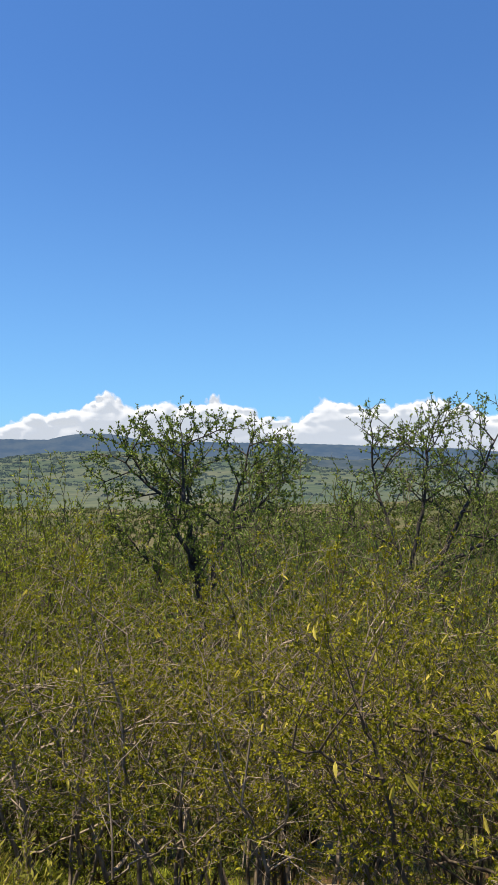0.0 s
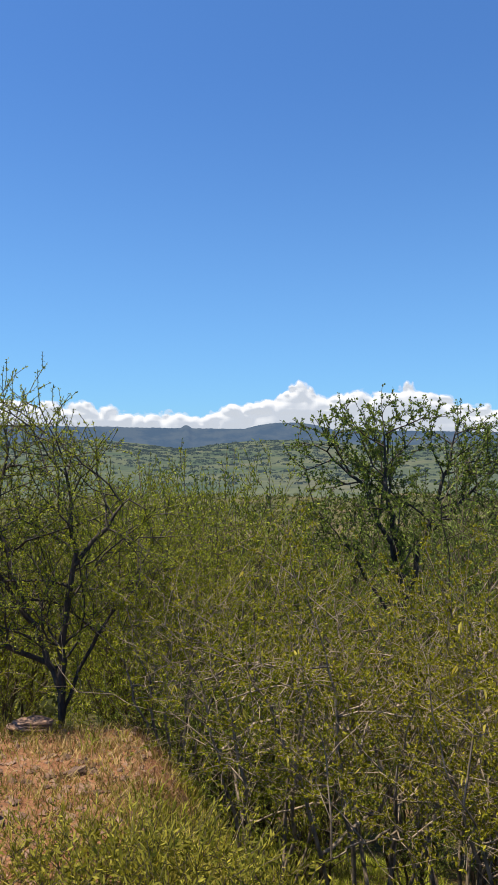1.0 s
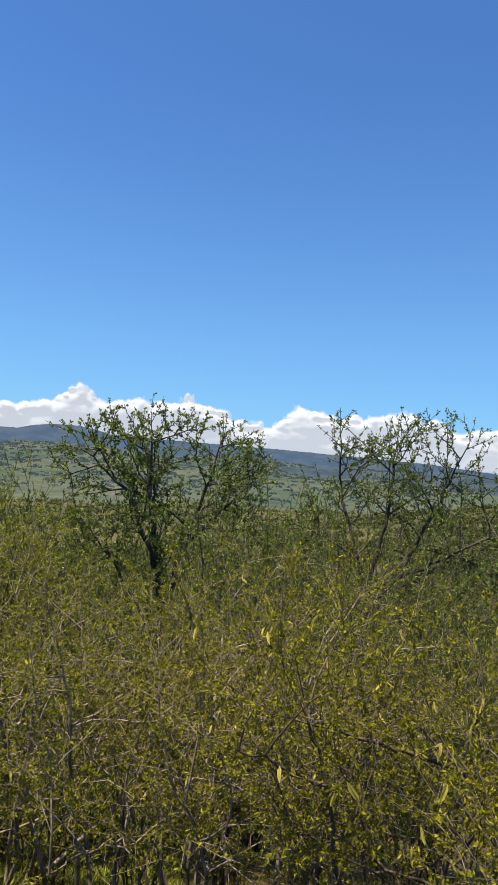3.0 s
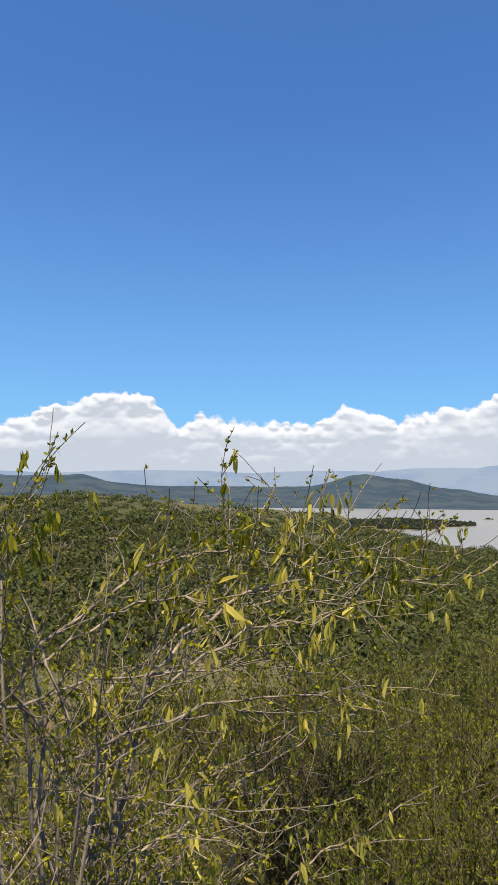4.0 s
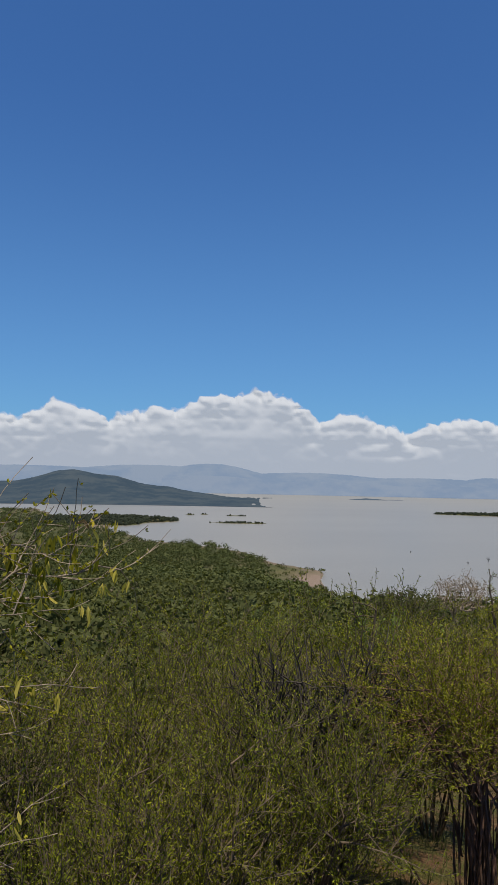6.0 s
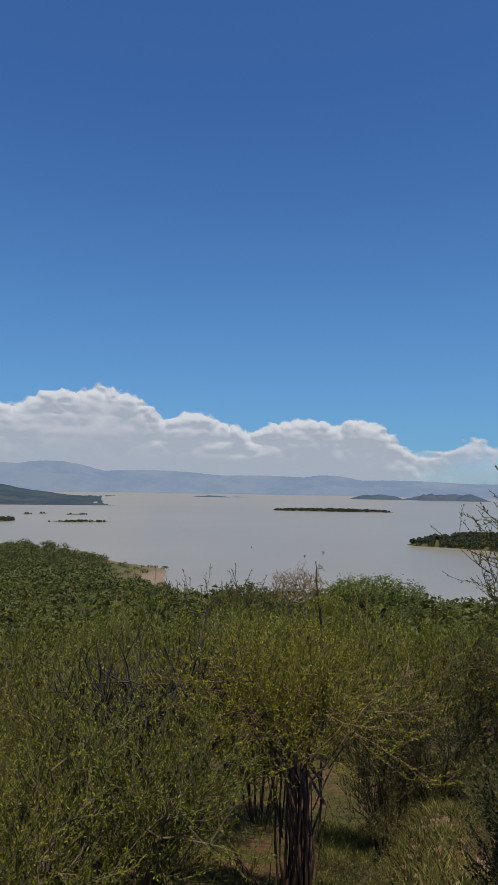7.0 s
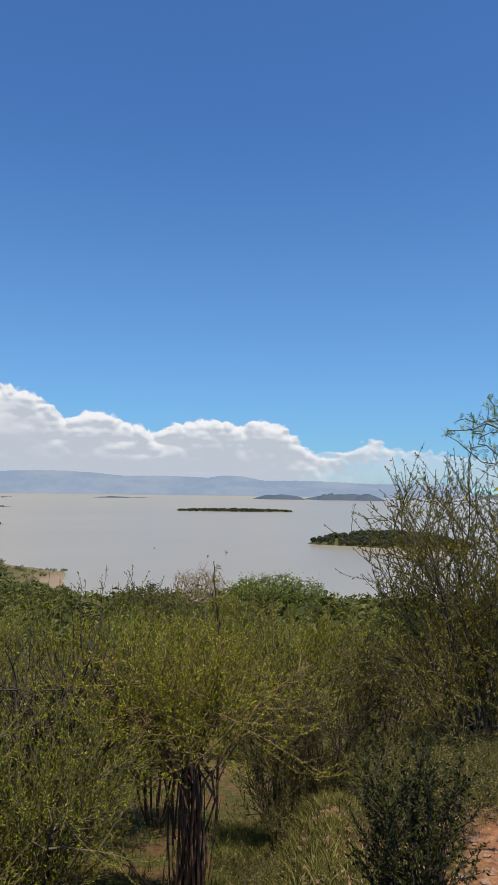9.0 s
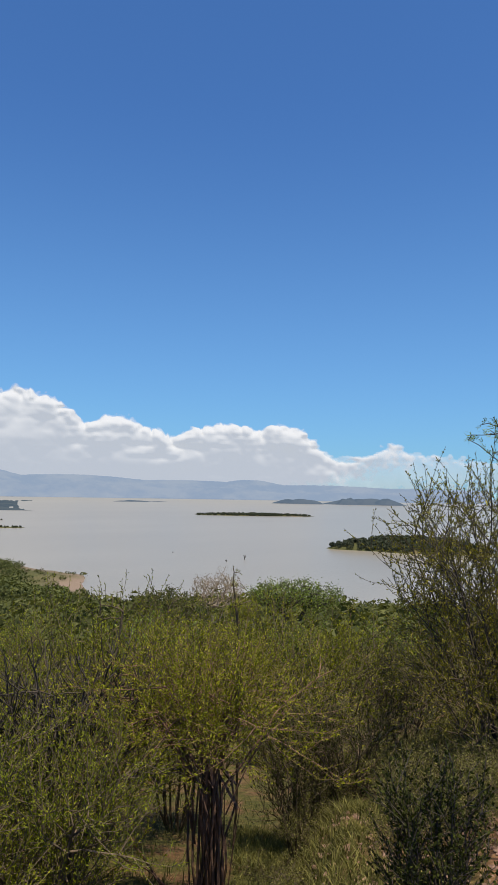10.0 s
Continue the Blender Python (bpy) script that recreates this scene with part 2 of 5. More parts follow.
# ---- the hill: heights against the eye, by direction and distance ----
NEAR_R = [0, 3, 6, 10, 20, 40]
NEAR_Z = {
    140: [-1.65, -1.5, -1.3, -1.0, -1.0, -2],
    82: [-1.65, -1.75, -2.05, -4.0, -8, -13],
    71: [-1.65, -1.77, -2.2, -4.2, -8, -13],
    57: [-1.65, -1.85, -3.6, -5.6, -9, -14],
    38: [-1.65, -2.1, -3.9, -5.6, -9, -14],
    15: [-1.65, -2.1, -3.6, -5.0, -8.5, -13],
    2: [-1.65, -2.1, -3.5, -4.8, -8.2, -12.8],
    -10: [-1.65, -2.1, -3.4, -4.6, -8, -12.5],
    -16: [-1.65, -2.1, -3.3, -4.5, -7.5, -12],
    -29.2: [-1.65, -2.0, -3.0, -4.2, -6.6, -9.5],
    -31.7: [-1.65, -2.0, -3.1, -4.4, -6.5, -8.9],
    -45: [-1.65, -2.0, -3.2, -4.6, -6.5, -8.8],
    -50.5: [-1.65, -1.87, -2.55, -3.6, -5.7, -8.3],
    -62: [-1.65, -1.75, -2.1, -2.7, -4.5, -7.5],
    -95: [-1.65, -1.6, -1.5, -1.6, -2.5, -6],
    -140: [-1.65, -1.5, -1.3, -1.0, -1.0, -2],
}
FAR_R = [80, 160, 335, 800, 1600, 3200]
FAR_Z = {
    140: [-3, -4, -4, 5, 20, 50],
    82: [-18, -24, -28, -34, -34, -34],
    71: [-19, -25, -28, -34, -34, -34],
    57: [-20, -26, -28, -34, -34, -34],
    38: [-19, -22, -24, -34, -34, -34],
    15: [-15, -9, -3, -25, -43, -43],
    2: [-15, -14, -9.5, -37, -46, -46],
    -10: [-17, -23, -36, -44.2, -50, -50],
    -16: [-18, -24, -40.5, -48, -52, -52],
    -29.2: [-15.5, -27, -45.0, -55, -60, -60],
    -31.7: [-14.8, -26.5, -52, -60, -60, -60],
    -45: [-14.5, -26, -53, -60, -60, -60],
    -50.5: [-14.5, -26.2, -53, -60, -60, -60],
    -62: [-14.5, -26.5, -53, -60, -60, -60],
    -95: [-14, -28, -48, -60, -60, -60],
    -140: [-3, -4, -4, 5, 20, 50],
}
YAWS = sorted(NEAR_Z)
TABLE = np.array([NEAR_Z[a] + FAR_Z[a] for a in YAWS])
LOG_R = np.log1p(np.array(NEAR_R + FAR_R, float))


def ease(t):
    return t * t * (3 - 2 * t)


def land(x, y):
    """Height of the ground at x, y (arrays)."""
    x, y = np.asarray(x, float), np.asarray(y, float)
    r = np.hypot(x, y)
    yaw = np.degrees(np.arctan2(-x, y))
    yaws = np.array([YAWS[-1] - 360] + YAWS + [YAWS[0] + 360], float)
    tab = np.vstack([TABLE[-1:], TABLE, TABLE[:1]])
    i = np.clip(np.searchsorted(yaws, yaw) - 1, 0, len(yaws) - 2)
    f = ease((yaw - yaws[i]) / (yaws[i + 1] - yaws[i]))
    lr = np.log1p(np.minimum(r, 3199.0))
    j = np.clip(np.searchsorted(LOG_R, lr, side="right") - 1, 0, len(LOG_R) - 2)
    g = (lr - LOG_R[j]) / (LOG_R[j + 1] - LOG_R[j])
    z = (tab[i, j] * (1 - f) + tab[i + 1, j] * f) * (1 - g) + (tab[i, j + 1] * (1 - f) + tab[i + 1, j + 1] * f) * g
    rough = 0.05 * wave(x, y, 0.9, 3) + 0.02 * wave(x, y, 4.0, 5)
    rough = rough + np.clip(r / 40, 0, 1) * 0.6 * wave(x, y, 0.05, 7) + np.clip((r - 60) / 300, 0, 1) * 3.0 * wave(x, y, 0.012, 9)
    return EYE + z + rough


def height(x, y):
    return float(land(np.array([x]), np.array([y]))[0])


def soil(x, y):
    """How bare and red the ground is: the bank, the path, the slope beside it."""
    r, deg = np.hypot(x, y), np.degrees(np.arctan2(-x, y))
    bank = np.exp(-((deg - 82) / 15) ** 4) * np.clip(1.6 - np.abs(r - 4.4) / 2.6, 0, 1)
    path = np.exp(-((deg + 56.5) / 5) ** 4) * np.clip((4.3 - r) / 0.5, 0, 1) * np.clip((r - 2.3) / 0.4, 0, 1)
    slope = np.exp(-((deg + 66) / 6.5) ** 4) * np.clip(1.5 - np.abs(r - 3.9) / 1.1, 0, 1)
    side = 0.3 * np.exp(-((deg + 55) / 8) ** 4) * np.clip(1.5 - np.abs(r - 5.5) / 2.5, 0, 1)
    return np.clip(1.7 * np.maximum(np.maximum(bank, path), np.maximum(slope, side)) + 0.9 * wave(x, y, 1.4, 31) * (r < 12) - 0.25, 0, 1)


def make_ground():
    rs = np.concatenate([np.linspace(0.0, 12, 90), np.geomspace(12.2, 4850, 190)])
    yaws = np.radians(np.concatenate([np.arange(-75, 95, 0.6), np.arange(95, 285, 3.0)]))
    yaws = np.append(yaws, yaws[0] + 2 * np.pi)
    rr, aa = np.meshgrid(rs, yaws, indexing="ij")
    x, y = -np.sin(aa) * rr, np.cos(aa) * rr
    z = land(x, y)
    verts = np.stack([x, y, z], -1).reshape(-1, 3)
    me = mesh_of("ground", verts, grid_faces(*rr.shape), GROUND, True)
    deg = np.degrees(aa)
    cover = np.ones((rr.size, 4), np.float32)
    cover[:, 0] = np.clip(1.3 - rr.ravel() / 40, 0, 1)
    cover[:, 1] = soil(x, y).ravel()
    beach = np.exp(-((deg + 28.6) / 1.3) ** 2) * np.exp(-((rr - 322) / 24) ** 2)
    cover[:, 2] = np.clip(1.5 * beach + np.exp(-((z - 0.3) / 0.5) ** 2) * (rr > 200) * 0.8, 0, 1).ravel()
    at = me.color_attributes.new("cover", "FLOAT_COLOR", "POINT")
    at.data.foreach_set("color", cover.ravel())
    tagged(new("ground", me), "dry grassy hillside with red soil falling towards a lake", "ground", kind="structure")


make_ground()


def make_water():
    rs = np.geomspace(150, 3640, 60)
    aa, rr = np.meshgrid(np.radians(np.arange(-110, 60, 1.0)), rs)
    x, y = -np.sin(aa) * rr, np.cos(aa) * rr
    me = mesh_of("water", np.stack([x, y, 0 * x], -1).reshape(-1, 3), grid_faces(*rr.shape)[:, ::-1], WATER, True)
    tagged(new("water", me), "wide calm lake of pale silty grey-brown water", "lake", kind="structure")


make_water()


def ridge(name, mat, label, distance, depth, yaw0, yaw1, foot, crest, seed, rough, step=0.12):
    """A far range of hills: crest(yaw) is the angle of its skyline, foot its lowest height against the eye."""
    yaws = np.arange(yaw1, yaw0 + step, step)
    s = np.concatenate([np.linspace(0, 1, 26), np.linspace(1.1, 2, 6)])
    ss, aa = np.meshgrid(s, yaws, indexing="ij")
    r = distance - depth + depth * ss
    top = distance * np.tan(np.radians(crest(yaws)))[None]
    x, y = -np.sin(np.radians(aa)) * r, np.cos(np.radians(aa)) * r
    rise = np.where(ss <= 1, ss ** 1.25, np.clip(2 - ss, 0, 1))
    gully = wave(aa * 3.0, ss * 2.5, 0.9, seed, 5) * np.sin(np.pi * np.clip(ss, 0, 1)) + 0.25 * wave(aa * 6, ss, 1.0, seed + 3, 3) * ss
    z = EYE + foot + (top - foot) * rise + rough * gully
    me = mesh_of(name, np.stack([x, y, z], -1).reshape(-1, 3), grid_faces(*aa.shape)[:, ::-1], mat, True)
    return tagged(new(name, me), label, "hills", kind="structure")


def bumps(base, items, power=2.2):
    def crest(a):
        out = np.full(a.shape, base, float)
        for mid, width, high in items:
            out = np.maximum(out, base + (high - base) * np.exp(-np.abs((a - mid) / width) ** power))
        return out
    return crest


def cape_line(a):
    """The headland's skyline: a long low crest, two rounded tops, a tapering point."""
    line = np.interp(a, [-25.2, -24.4, -23.1, -18.5, -16.5, -14.6, -12.2, -10.8, -8.9, -7.4, -5.7, -4.3, -1, 2.5, 9, 12.4, 14.5, 15.6, 19, 24, 40],
                     [-1.75, -1.3, -1.12, -0.6, -0.2, -0.05, 0.6, 0.68, 1.05, 0.87, 0.3, 0.02, -0.05, 0.0, 0.02, 0.35, 1.02, 0.87, 0.8, 0.75, 0.75])
    k = np.exp(-(np.arange(-10, 11) / 3) ** 2)
    return np.convolve(np.pad(line, 10, "edge"), k / k.sum(), "valid") + 0.03 * wave(a, 0 * a, 0.9, 13, 3)


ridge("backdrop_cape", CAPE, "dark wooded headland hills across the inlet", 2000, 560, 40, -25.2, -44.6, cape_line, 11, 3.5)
ridge("backdrop_ridge", RIDGE, "mountain ridge above scrub plain, painted hazy blue", 4100, 900, 100, 12, -20,
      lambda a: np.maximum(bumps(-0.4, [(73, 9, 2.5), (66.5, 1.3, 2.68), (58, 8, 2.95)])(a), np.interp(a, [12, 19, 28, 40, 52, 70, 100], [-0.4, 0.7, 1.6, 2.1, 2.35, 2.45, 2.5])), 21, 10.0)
PLAIN_LINE = bumps(-0.6, [(95, 14, 1.35), (75, 12, 1.35), (58, 12, 1.5), (44, 12, 1.25), (33, 9, 0.9), (24, 6, 0.2)])
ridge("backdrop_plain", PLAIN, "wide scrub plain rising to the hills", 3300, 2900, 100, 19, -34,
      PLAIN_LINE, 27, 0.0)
ridge("backdrop_plateau", PLATEAU, "plateau behind lake, painted pale blue for haze", 4600, 500, 45, -62, -44.9,
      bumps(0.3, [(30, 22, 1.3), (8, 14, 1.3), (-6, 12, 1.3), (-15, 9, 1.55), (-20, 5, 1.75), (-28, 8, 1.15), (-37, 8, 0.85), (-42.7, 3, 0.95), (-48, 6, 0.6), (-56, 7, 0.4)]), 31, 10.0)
ridge("backdrop_shore", PLATEAU, "low far shore of lake, painted hazy", 3800, 160, -16, -70, -44.9,
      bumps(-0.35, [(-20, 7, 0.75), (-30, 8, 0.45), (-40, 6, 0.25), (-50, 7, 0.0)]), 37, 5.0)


# ---- clouds ----
def make_clouds():
    """One long bank of cumulus, real relief, thinning out at its edges, under a painted veil of haze."""
    yaws, highs = np.arange(-70, 100, 0.17), np.concatenate([np.arange(0.2, 9.4, 0.15), np.arange(9.4, 32.1, 0.8)])
    aa, ee = np.meshgrid(yaws, highs)
    at = [-70, -61, -58, -56, -54.3, -52.5, -50, -48.7, -47, -45, -43, -41, -38.4, -36.7, -35.3, -34.3, -32, -30.6, -29.6, -28, -26, -23.6, -20.8, -19, -17.5, -14.9, -11.4, -9.5, -7.1, -4.5, -2, 2.9, 4.8, 6.7, 8, 10, 13.2, 16, 20, 25,
          28, 30, 33, 36.3, 39, 41.5, 44.5, 48, 51.5, 54.5, 57, 60.7, 64, 65.3, 67.4, 70, 74.5, 81, 100]
    to = [2.6, 2.9, 3.4, 3.7, 4.6, 3.1, 3.2, 3.9, 5.2, 5.9, 5.6, 6.0, 5.6, 4.9, 4.9, 5.7, 6.2, 6.5, 5.5, 6.3, 7.5, 8.3, 7.5, 7.5, 6.5, 6.7, 5.7, 6.5, 6.9, 5.4, 5.6, 5.7, 6.3, 5.0, 6.8, 7.8, 7.8, 6.8, 5.6, 4.5,
          5.2, 5.9, 5.4, 5.2, 6.2, 4.2, 4.9, 6.1, 5.7, 5.6, 6.2, 4.7, 4.5, 3.6, 4.3, 3.8, 4.6, 4.6, 4.6]
    tops = np.interp(yaws, at, to)[None]
    kernel = np.exp(-(np.arange(-12, 13) * 0.17 / 0.22) ** 2)
    tops = np.convolve(np.pad(tops[0], 12, "edge"), kernel / kernel.sum(), "valid")[None]
    puff = [2.2 * np.abs(wave(aa + 0.5 * wave(aa, ee, 0.6, seed + 20, 2), ee * 1.15, scale, seed, 1)) - 1 for scale, seed in ((0.4, 41), (0.85, 43), (1.8, 45), (3.4, 47))]
    lump = 0.3 * puff[0] + 0.3 * puff[1] + 0.2 * puff[2] + 0.1 * puff[3]
    thick = (tops - ee) * 1.3 + lump * 1.05 - 0.05
    thick = np.minimum(thick, np.interp(aa, [-60, -53, -46], [0.26, 0.36, 1.0]))
    low = np.clip((ee - 0.4) / 3.6, 0, 1)
    thick = np.clip(thick, -1, 1) * (0.3 + 0.7 * low) - 0.03 * (1 - low)
    high = np.clip((ee - tops + 3.6) / 3.2, 0, 1)
    r = 4800 - 150 * np.clip(thick, 0, 1) ** 0.6 - (0.1 + 0.9 * high) * np.clip(thick * 2.5 + 0.3, 0, 1) * (34 * puff[0] + 17 * puff[1] + 8 * puff[2] + 3.5 * puff[3])
    x, y, z = -np.sin(np.radians(aa)) * r, np.cos(np.radians(aa)) * r, EYE + r * np.tan(np.radians(ee))
    me = mesh_of("backdrop_clouds", np.stack([x, y, z], -1).reshape(-1, 3), grid_faces(*aa.shape), CLOUD, True)
    at = me.attributes.new("thick", "FLOAT", "POINT")
    at.data.foreach_set("value", thick.ravel().astype(np.float32))
    at = me.attributes.new("veil", "FLOAT", "POINT")
    at.data.foreach_set("value", (0.62 * np.clip(1 - ee / 31, 0, 1) ** 1.6).ravel().astype(np.float32))
    ob = tagged(new("backdrop_clouds", me), "bank of white cumulus clouds low over the horizon, with painted glowing haze", "clouds", kind="structure")
    ob.visible_shadow = False


make_clouds()

# ---- plants ----
def perp(d):
    """Two unit vectors square to each of the directions d."""
    ref = np.where(np.abs(d[:, 2:3]) < 0.85, [[0.0, 0.0, 1.0]], [[1.0, 0.0, 0.0]])
    u = np.cross(d, ref)
    u /= np.linalg.norm(u, axis=1, keepdims=True) + 1e-9
    return u, np.cross(d, u)


def skeleton_of(rng, stems, targets, step, wander, lift=0.0):
    """Branches: every target in the crown is joined to the nearest wood that stands already. Returns places and parents."""
    cap = sum(len(s) for s in stems) + len(targets) * 14 + 10
    pos, par, reach = np.zeros((cap, 3)), np.full(cap, -1), np.zeros(cap)
    n = 0
    for s in stems:
        for k, p in enumerate(s):
            pos[n] = p
            par[n] = n - 1 if k else -1
            reach[n] = reach[n - 1] + np.linalg.norm(pos[n] - pos[n - 1]) if k else 0.0
            n += 1
    roots = [0]
    order = np.argsort(np.linalg.norm(targets - pos[0], axis=1) + rng.normal(0, 0.15, len(targets)))
    for t in targets[order]:
        gap = t - pos[:n]
        dist = np.sqrt((gap ** 2).sum(1))
        cost = dist + 0.22 * reach[:n] + 0.5 * np.clip(-gap[:, 2], 0, None) + (np.arange(n) < 1) * 0.2
        b = int(np.argmin(cost))
        k = min(int(dist[b] / step) + 1, 12)
        start, prev = pos[b].copy(), b
        bow = rng.normal(0, wander * dist[b], 3)
        for q in range(1, k + 1):
            f = q / k
            p = start + (t - start) * f + bow * math.sin(math.pi * f) + (rng.normal(0, wander * step, 3) if q < k else 0)
            p[2] += lift * math.sin(math.pi * f) * dist[b]
            pos[n], par[n] = p, prev
            reach[n] = reach[prev] + np.linalg.norm(p - pos[prev])
            prev = n
            n += 1
    return pos[:n], par[:n]


def girths(par, tip, power, cap):
    """How thick the wood is at every place, from how many twigs it carries."""
    load = np.zeros(len(par))
    has = np.zeros(len(par), bool)
    has[par[par >= 0]] = True
    load[~has] = 1
    for k in range(len(par) - 1, -1, -1):
        if par[k] >= 0:
            load[par[k]] += load[k]
    return np.minimum(tip * load ** power, cap), load


def wood_mesh(name, pos, par, rad, mat, fat=0.02):
    """Tapered tubes along the branches, finer ones with three sides."""
    verts, faces, count = [], [], 0
    kid = np.nonzero(par >= 0)[0]
    mother = par[kid]
    d = pos[kid] - pos[mother]
    d /= np.linalg.norm(d, axis=1, keepdims=True) + 1e-9
    u, v = perp(d)
    r1 = rad[kid]
    r0 = np.minimum(rad[mother], r1 * 1.35)
    for sides, sel in ((3, r1 < fat), (7, r1 >= fat)):
        if not sel.any():
            continue
        ang = np.arange(sides) * 2 * np.pi / sides
        ring = np.cos(ang)[None, :, None] * u[sel][:, None] + np.sin(ang)[None, :, None] * v[sel][:, None]
        back = pos[mother[sel]] - d[sel] * (r0[sel] * 0.5)[:, None]
        lo, hi = back[:, None] + ring * r0[sel][:, None, None], (pos[kid[sel]] + d[sel] * (r1[sel] * 0.4)[:, None])[:, None] + ring * r1[sel][:, None, None]
        m = int(sel.sum())
        verts.append(np.concatenate([lo, hi], 1).reshape(-1, 3))
        b = count + np.arange(m)[:, None] * 2 * sides
        k, k2 = np.arange(sides)[None], (np.arange(sides)[None] + 1) % sides
        faces.append(np.stack([b + k, b + k2, b + sides + k2, b + sides + k], -1).reshape(-1, 4))
        count += m * 2 * sides
    return mesh_of(name, np.concatenate(verts), faces, mat, True)


def leaves_mesh(name, rng, places, ways, size, slim, mat, hang=0.0, fold=False, loose=0.75):
    """Small pointed leaves at the places, along the ways."""
    n = len(places)
    d = ways + rng.normal(0, loose, (n, 3))
    d[:, 2] -= hang
    d /= np.linalg.norm(d, axis=1, keepdims=True) + 1e-9
    u, v = perp(d)
    a = rng.uniform(0, 2 * np.pi, (n, 1))
    w = np.cos(a) * u + np.sin(a) * v
    up = np.cross(d, w)
    s = (size * rng.uniform(0.6, 1.4, n))[:, None]
    mid = places + d * s * 0.5
    if not fold:
        verts = np.stack([places, mid + w * s * slim, places + d * s, mid - w * s * slim], 1).reshape(-1, 3)
        return mesh_of(name, verts, np.arange(4 * n).reshape(-1, 4), mat)
    near, far = places + d * s * 0.3, places + d * s * 0.72
    lift = up * s * slim * 0.5
    verts = np.stack([places, near + w * s * slim + lift, far + w * s * slim * 0.85 + lift, places + d * s - lift, far - w * s * slim * 0.85 + lift, near - w * s * slim + lift], 1).reshape(-1, 3)
    b = np.arange(n)[:, None] * 6
    return mesh_of(name, verts, np.concatenate([b + [0, 1, 2, 3], b + [0, 3, 4, 5]]), mat)


def feathers_mesh(name, rng, places, ways, size, mat, pairs=2, loose=0.4):
    """Feathery leaves: a short rib with pairs of narrow leaflets slanting off it."""
    n = len(places)
    d = ways + rng.normal(0, loose, (n, 3))
    d /= np.linalg.norm(d, axis=1, keepdims=True) + 1e-9
    u, v = perp(d)
    a = rng.uniform(0, 2 * np.pi, (n, 1))
    w = np.cos(a) * u + np.sin(a) * v
    s = (size * rng.uniform(0.6, 1.4, n))[:, None]
    out = []
    for k in range(pairs):
        root = places + d * s * (0.1 + 0.8 * k / pairs)
        for side in (-1, 1):
            way = w * side * 0.55 + d * 0.8
            tip = root + way * s * 0.72
            thick = (w * side * 0.8 - d * 0.5) * s * 0.14
            out.append(np.stack([root, root + way * s * 0.4 - thick, tip], 1))
    verts = np.stack(out, 1).reshape(-1, 3)
    return mesh_of(name, verts, np.arange(len(verts)).reshape(-1, 3), mat)


def in_lobes(rng, lobes, n, hollow=0.35):
    """Places within ellipsoids (centre, radii), more of them towards the outside."""
    out = []
    vol = np.array([np.prod(q[1]) for q in lobes]) ** 0.8
    for (c, s), k in zip(lobes, np.maximum(1, (n * vol / vol.sum()).astype(int))):
        d = rng.normal(0, 1, (k, 3))
        d /= np.linalg.norm(d, axis=1, keepdims=True)
        out.append(np.array(c) + d * np.array(s) * (hollow + (1 - hollow) * rng.uniform(0, 1, (k, 1)) ** 0.6))
    return np.concatenate(out)


# single hanging leaves, one unit long, of several colours
LOOSE = [leaves_mesh("leaf", np.random.default_rng(k), np.zeros((1, 3)), np.array([(0.0, 0.0, -3.0)]), 1.0, 0.12, mat, 0.6, True, 0.3)
         for k, mat in enumerate((YELLOW, YELLOW, YELLOW, AMBER, YELLOW, FRESH, YELLOW, DRY))]


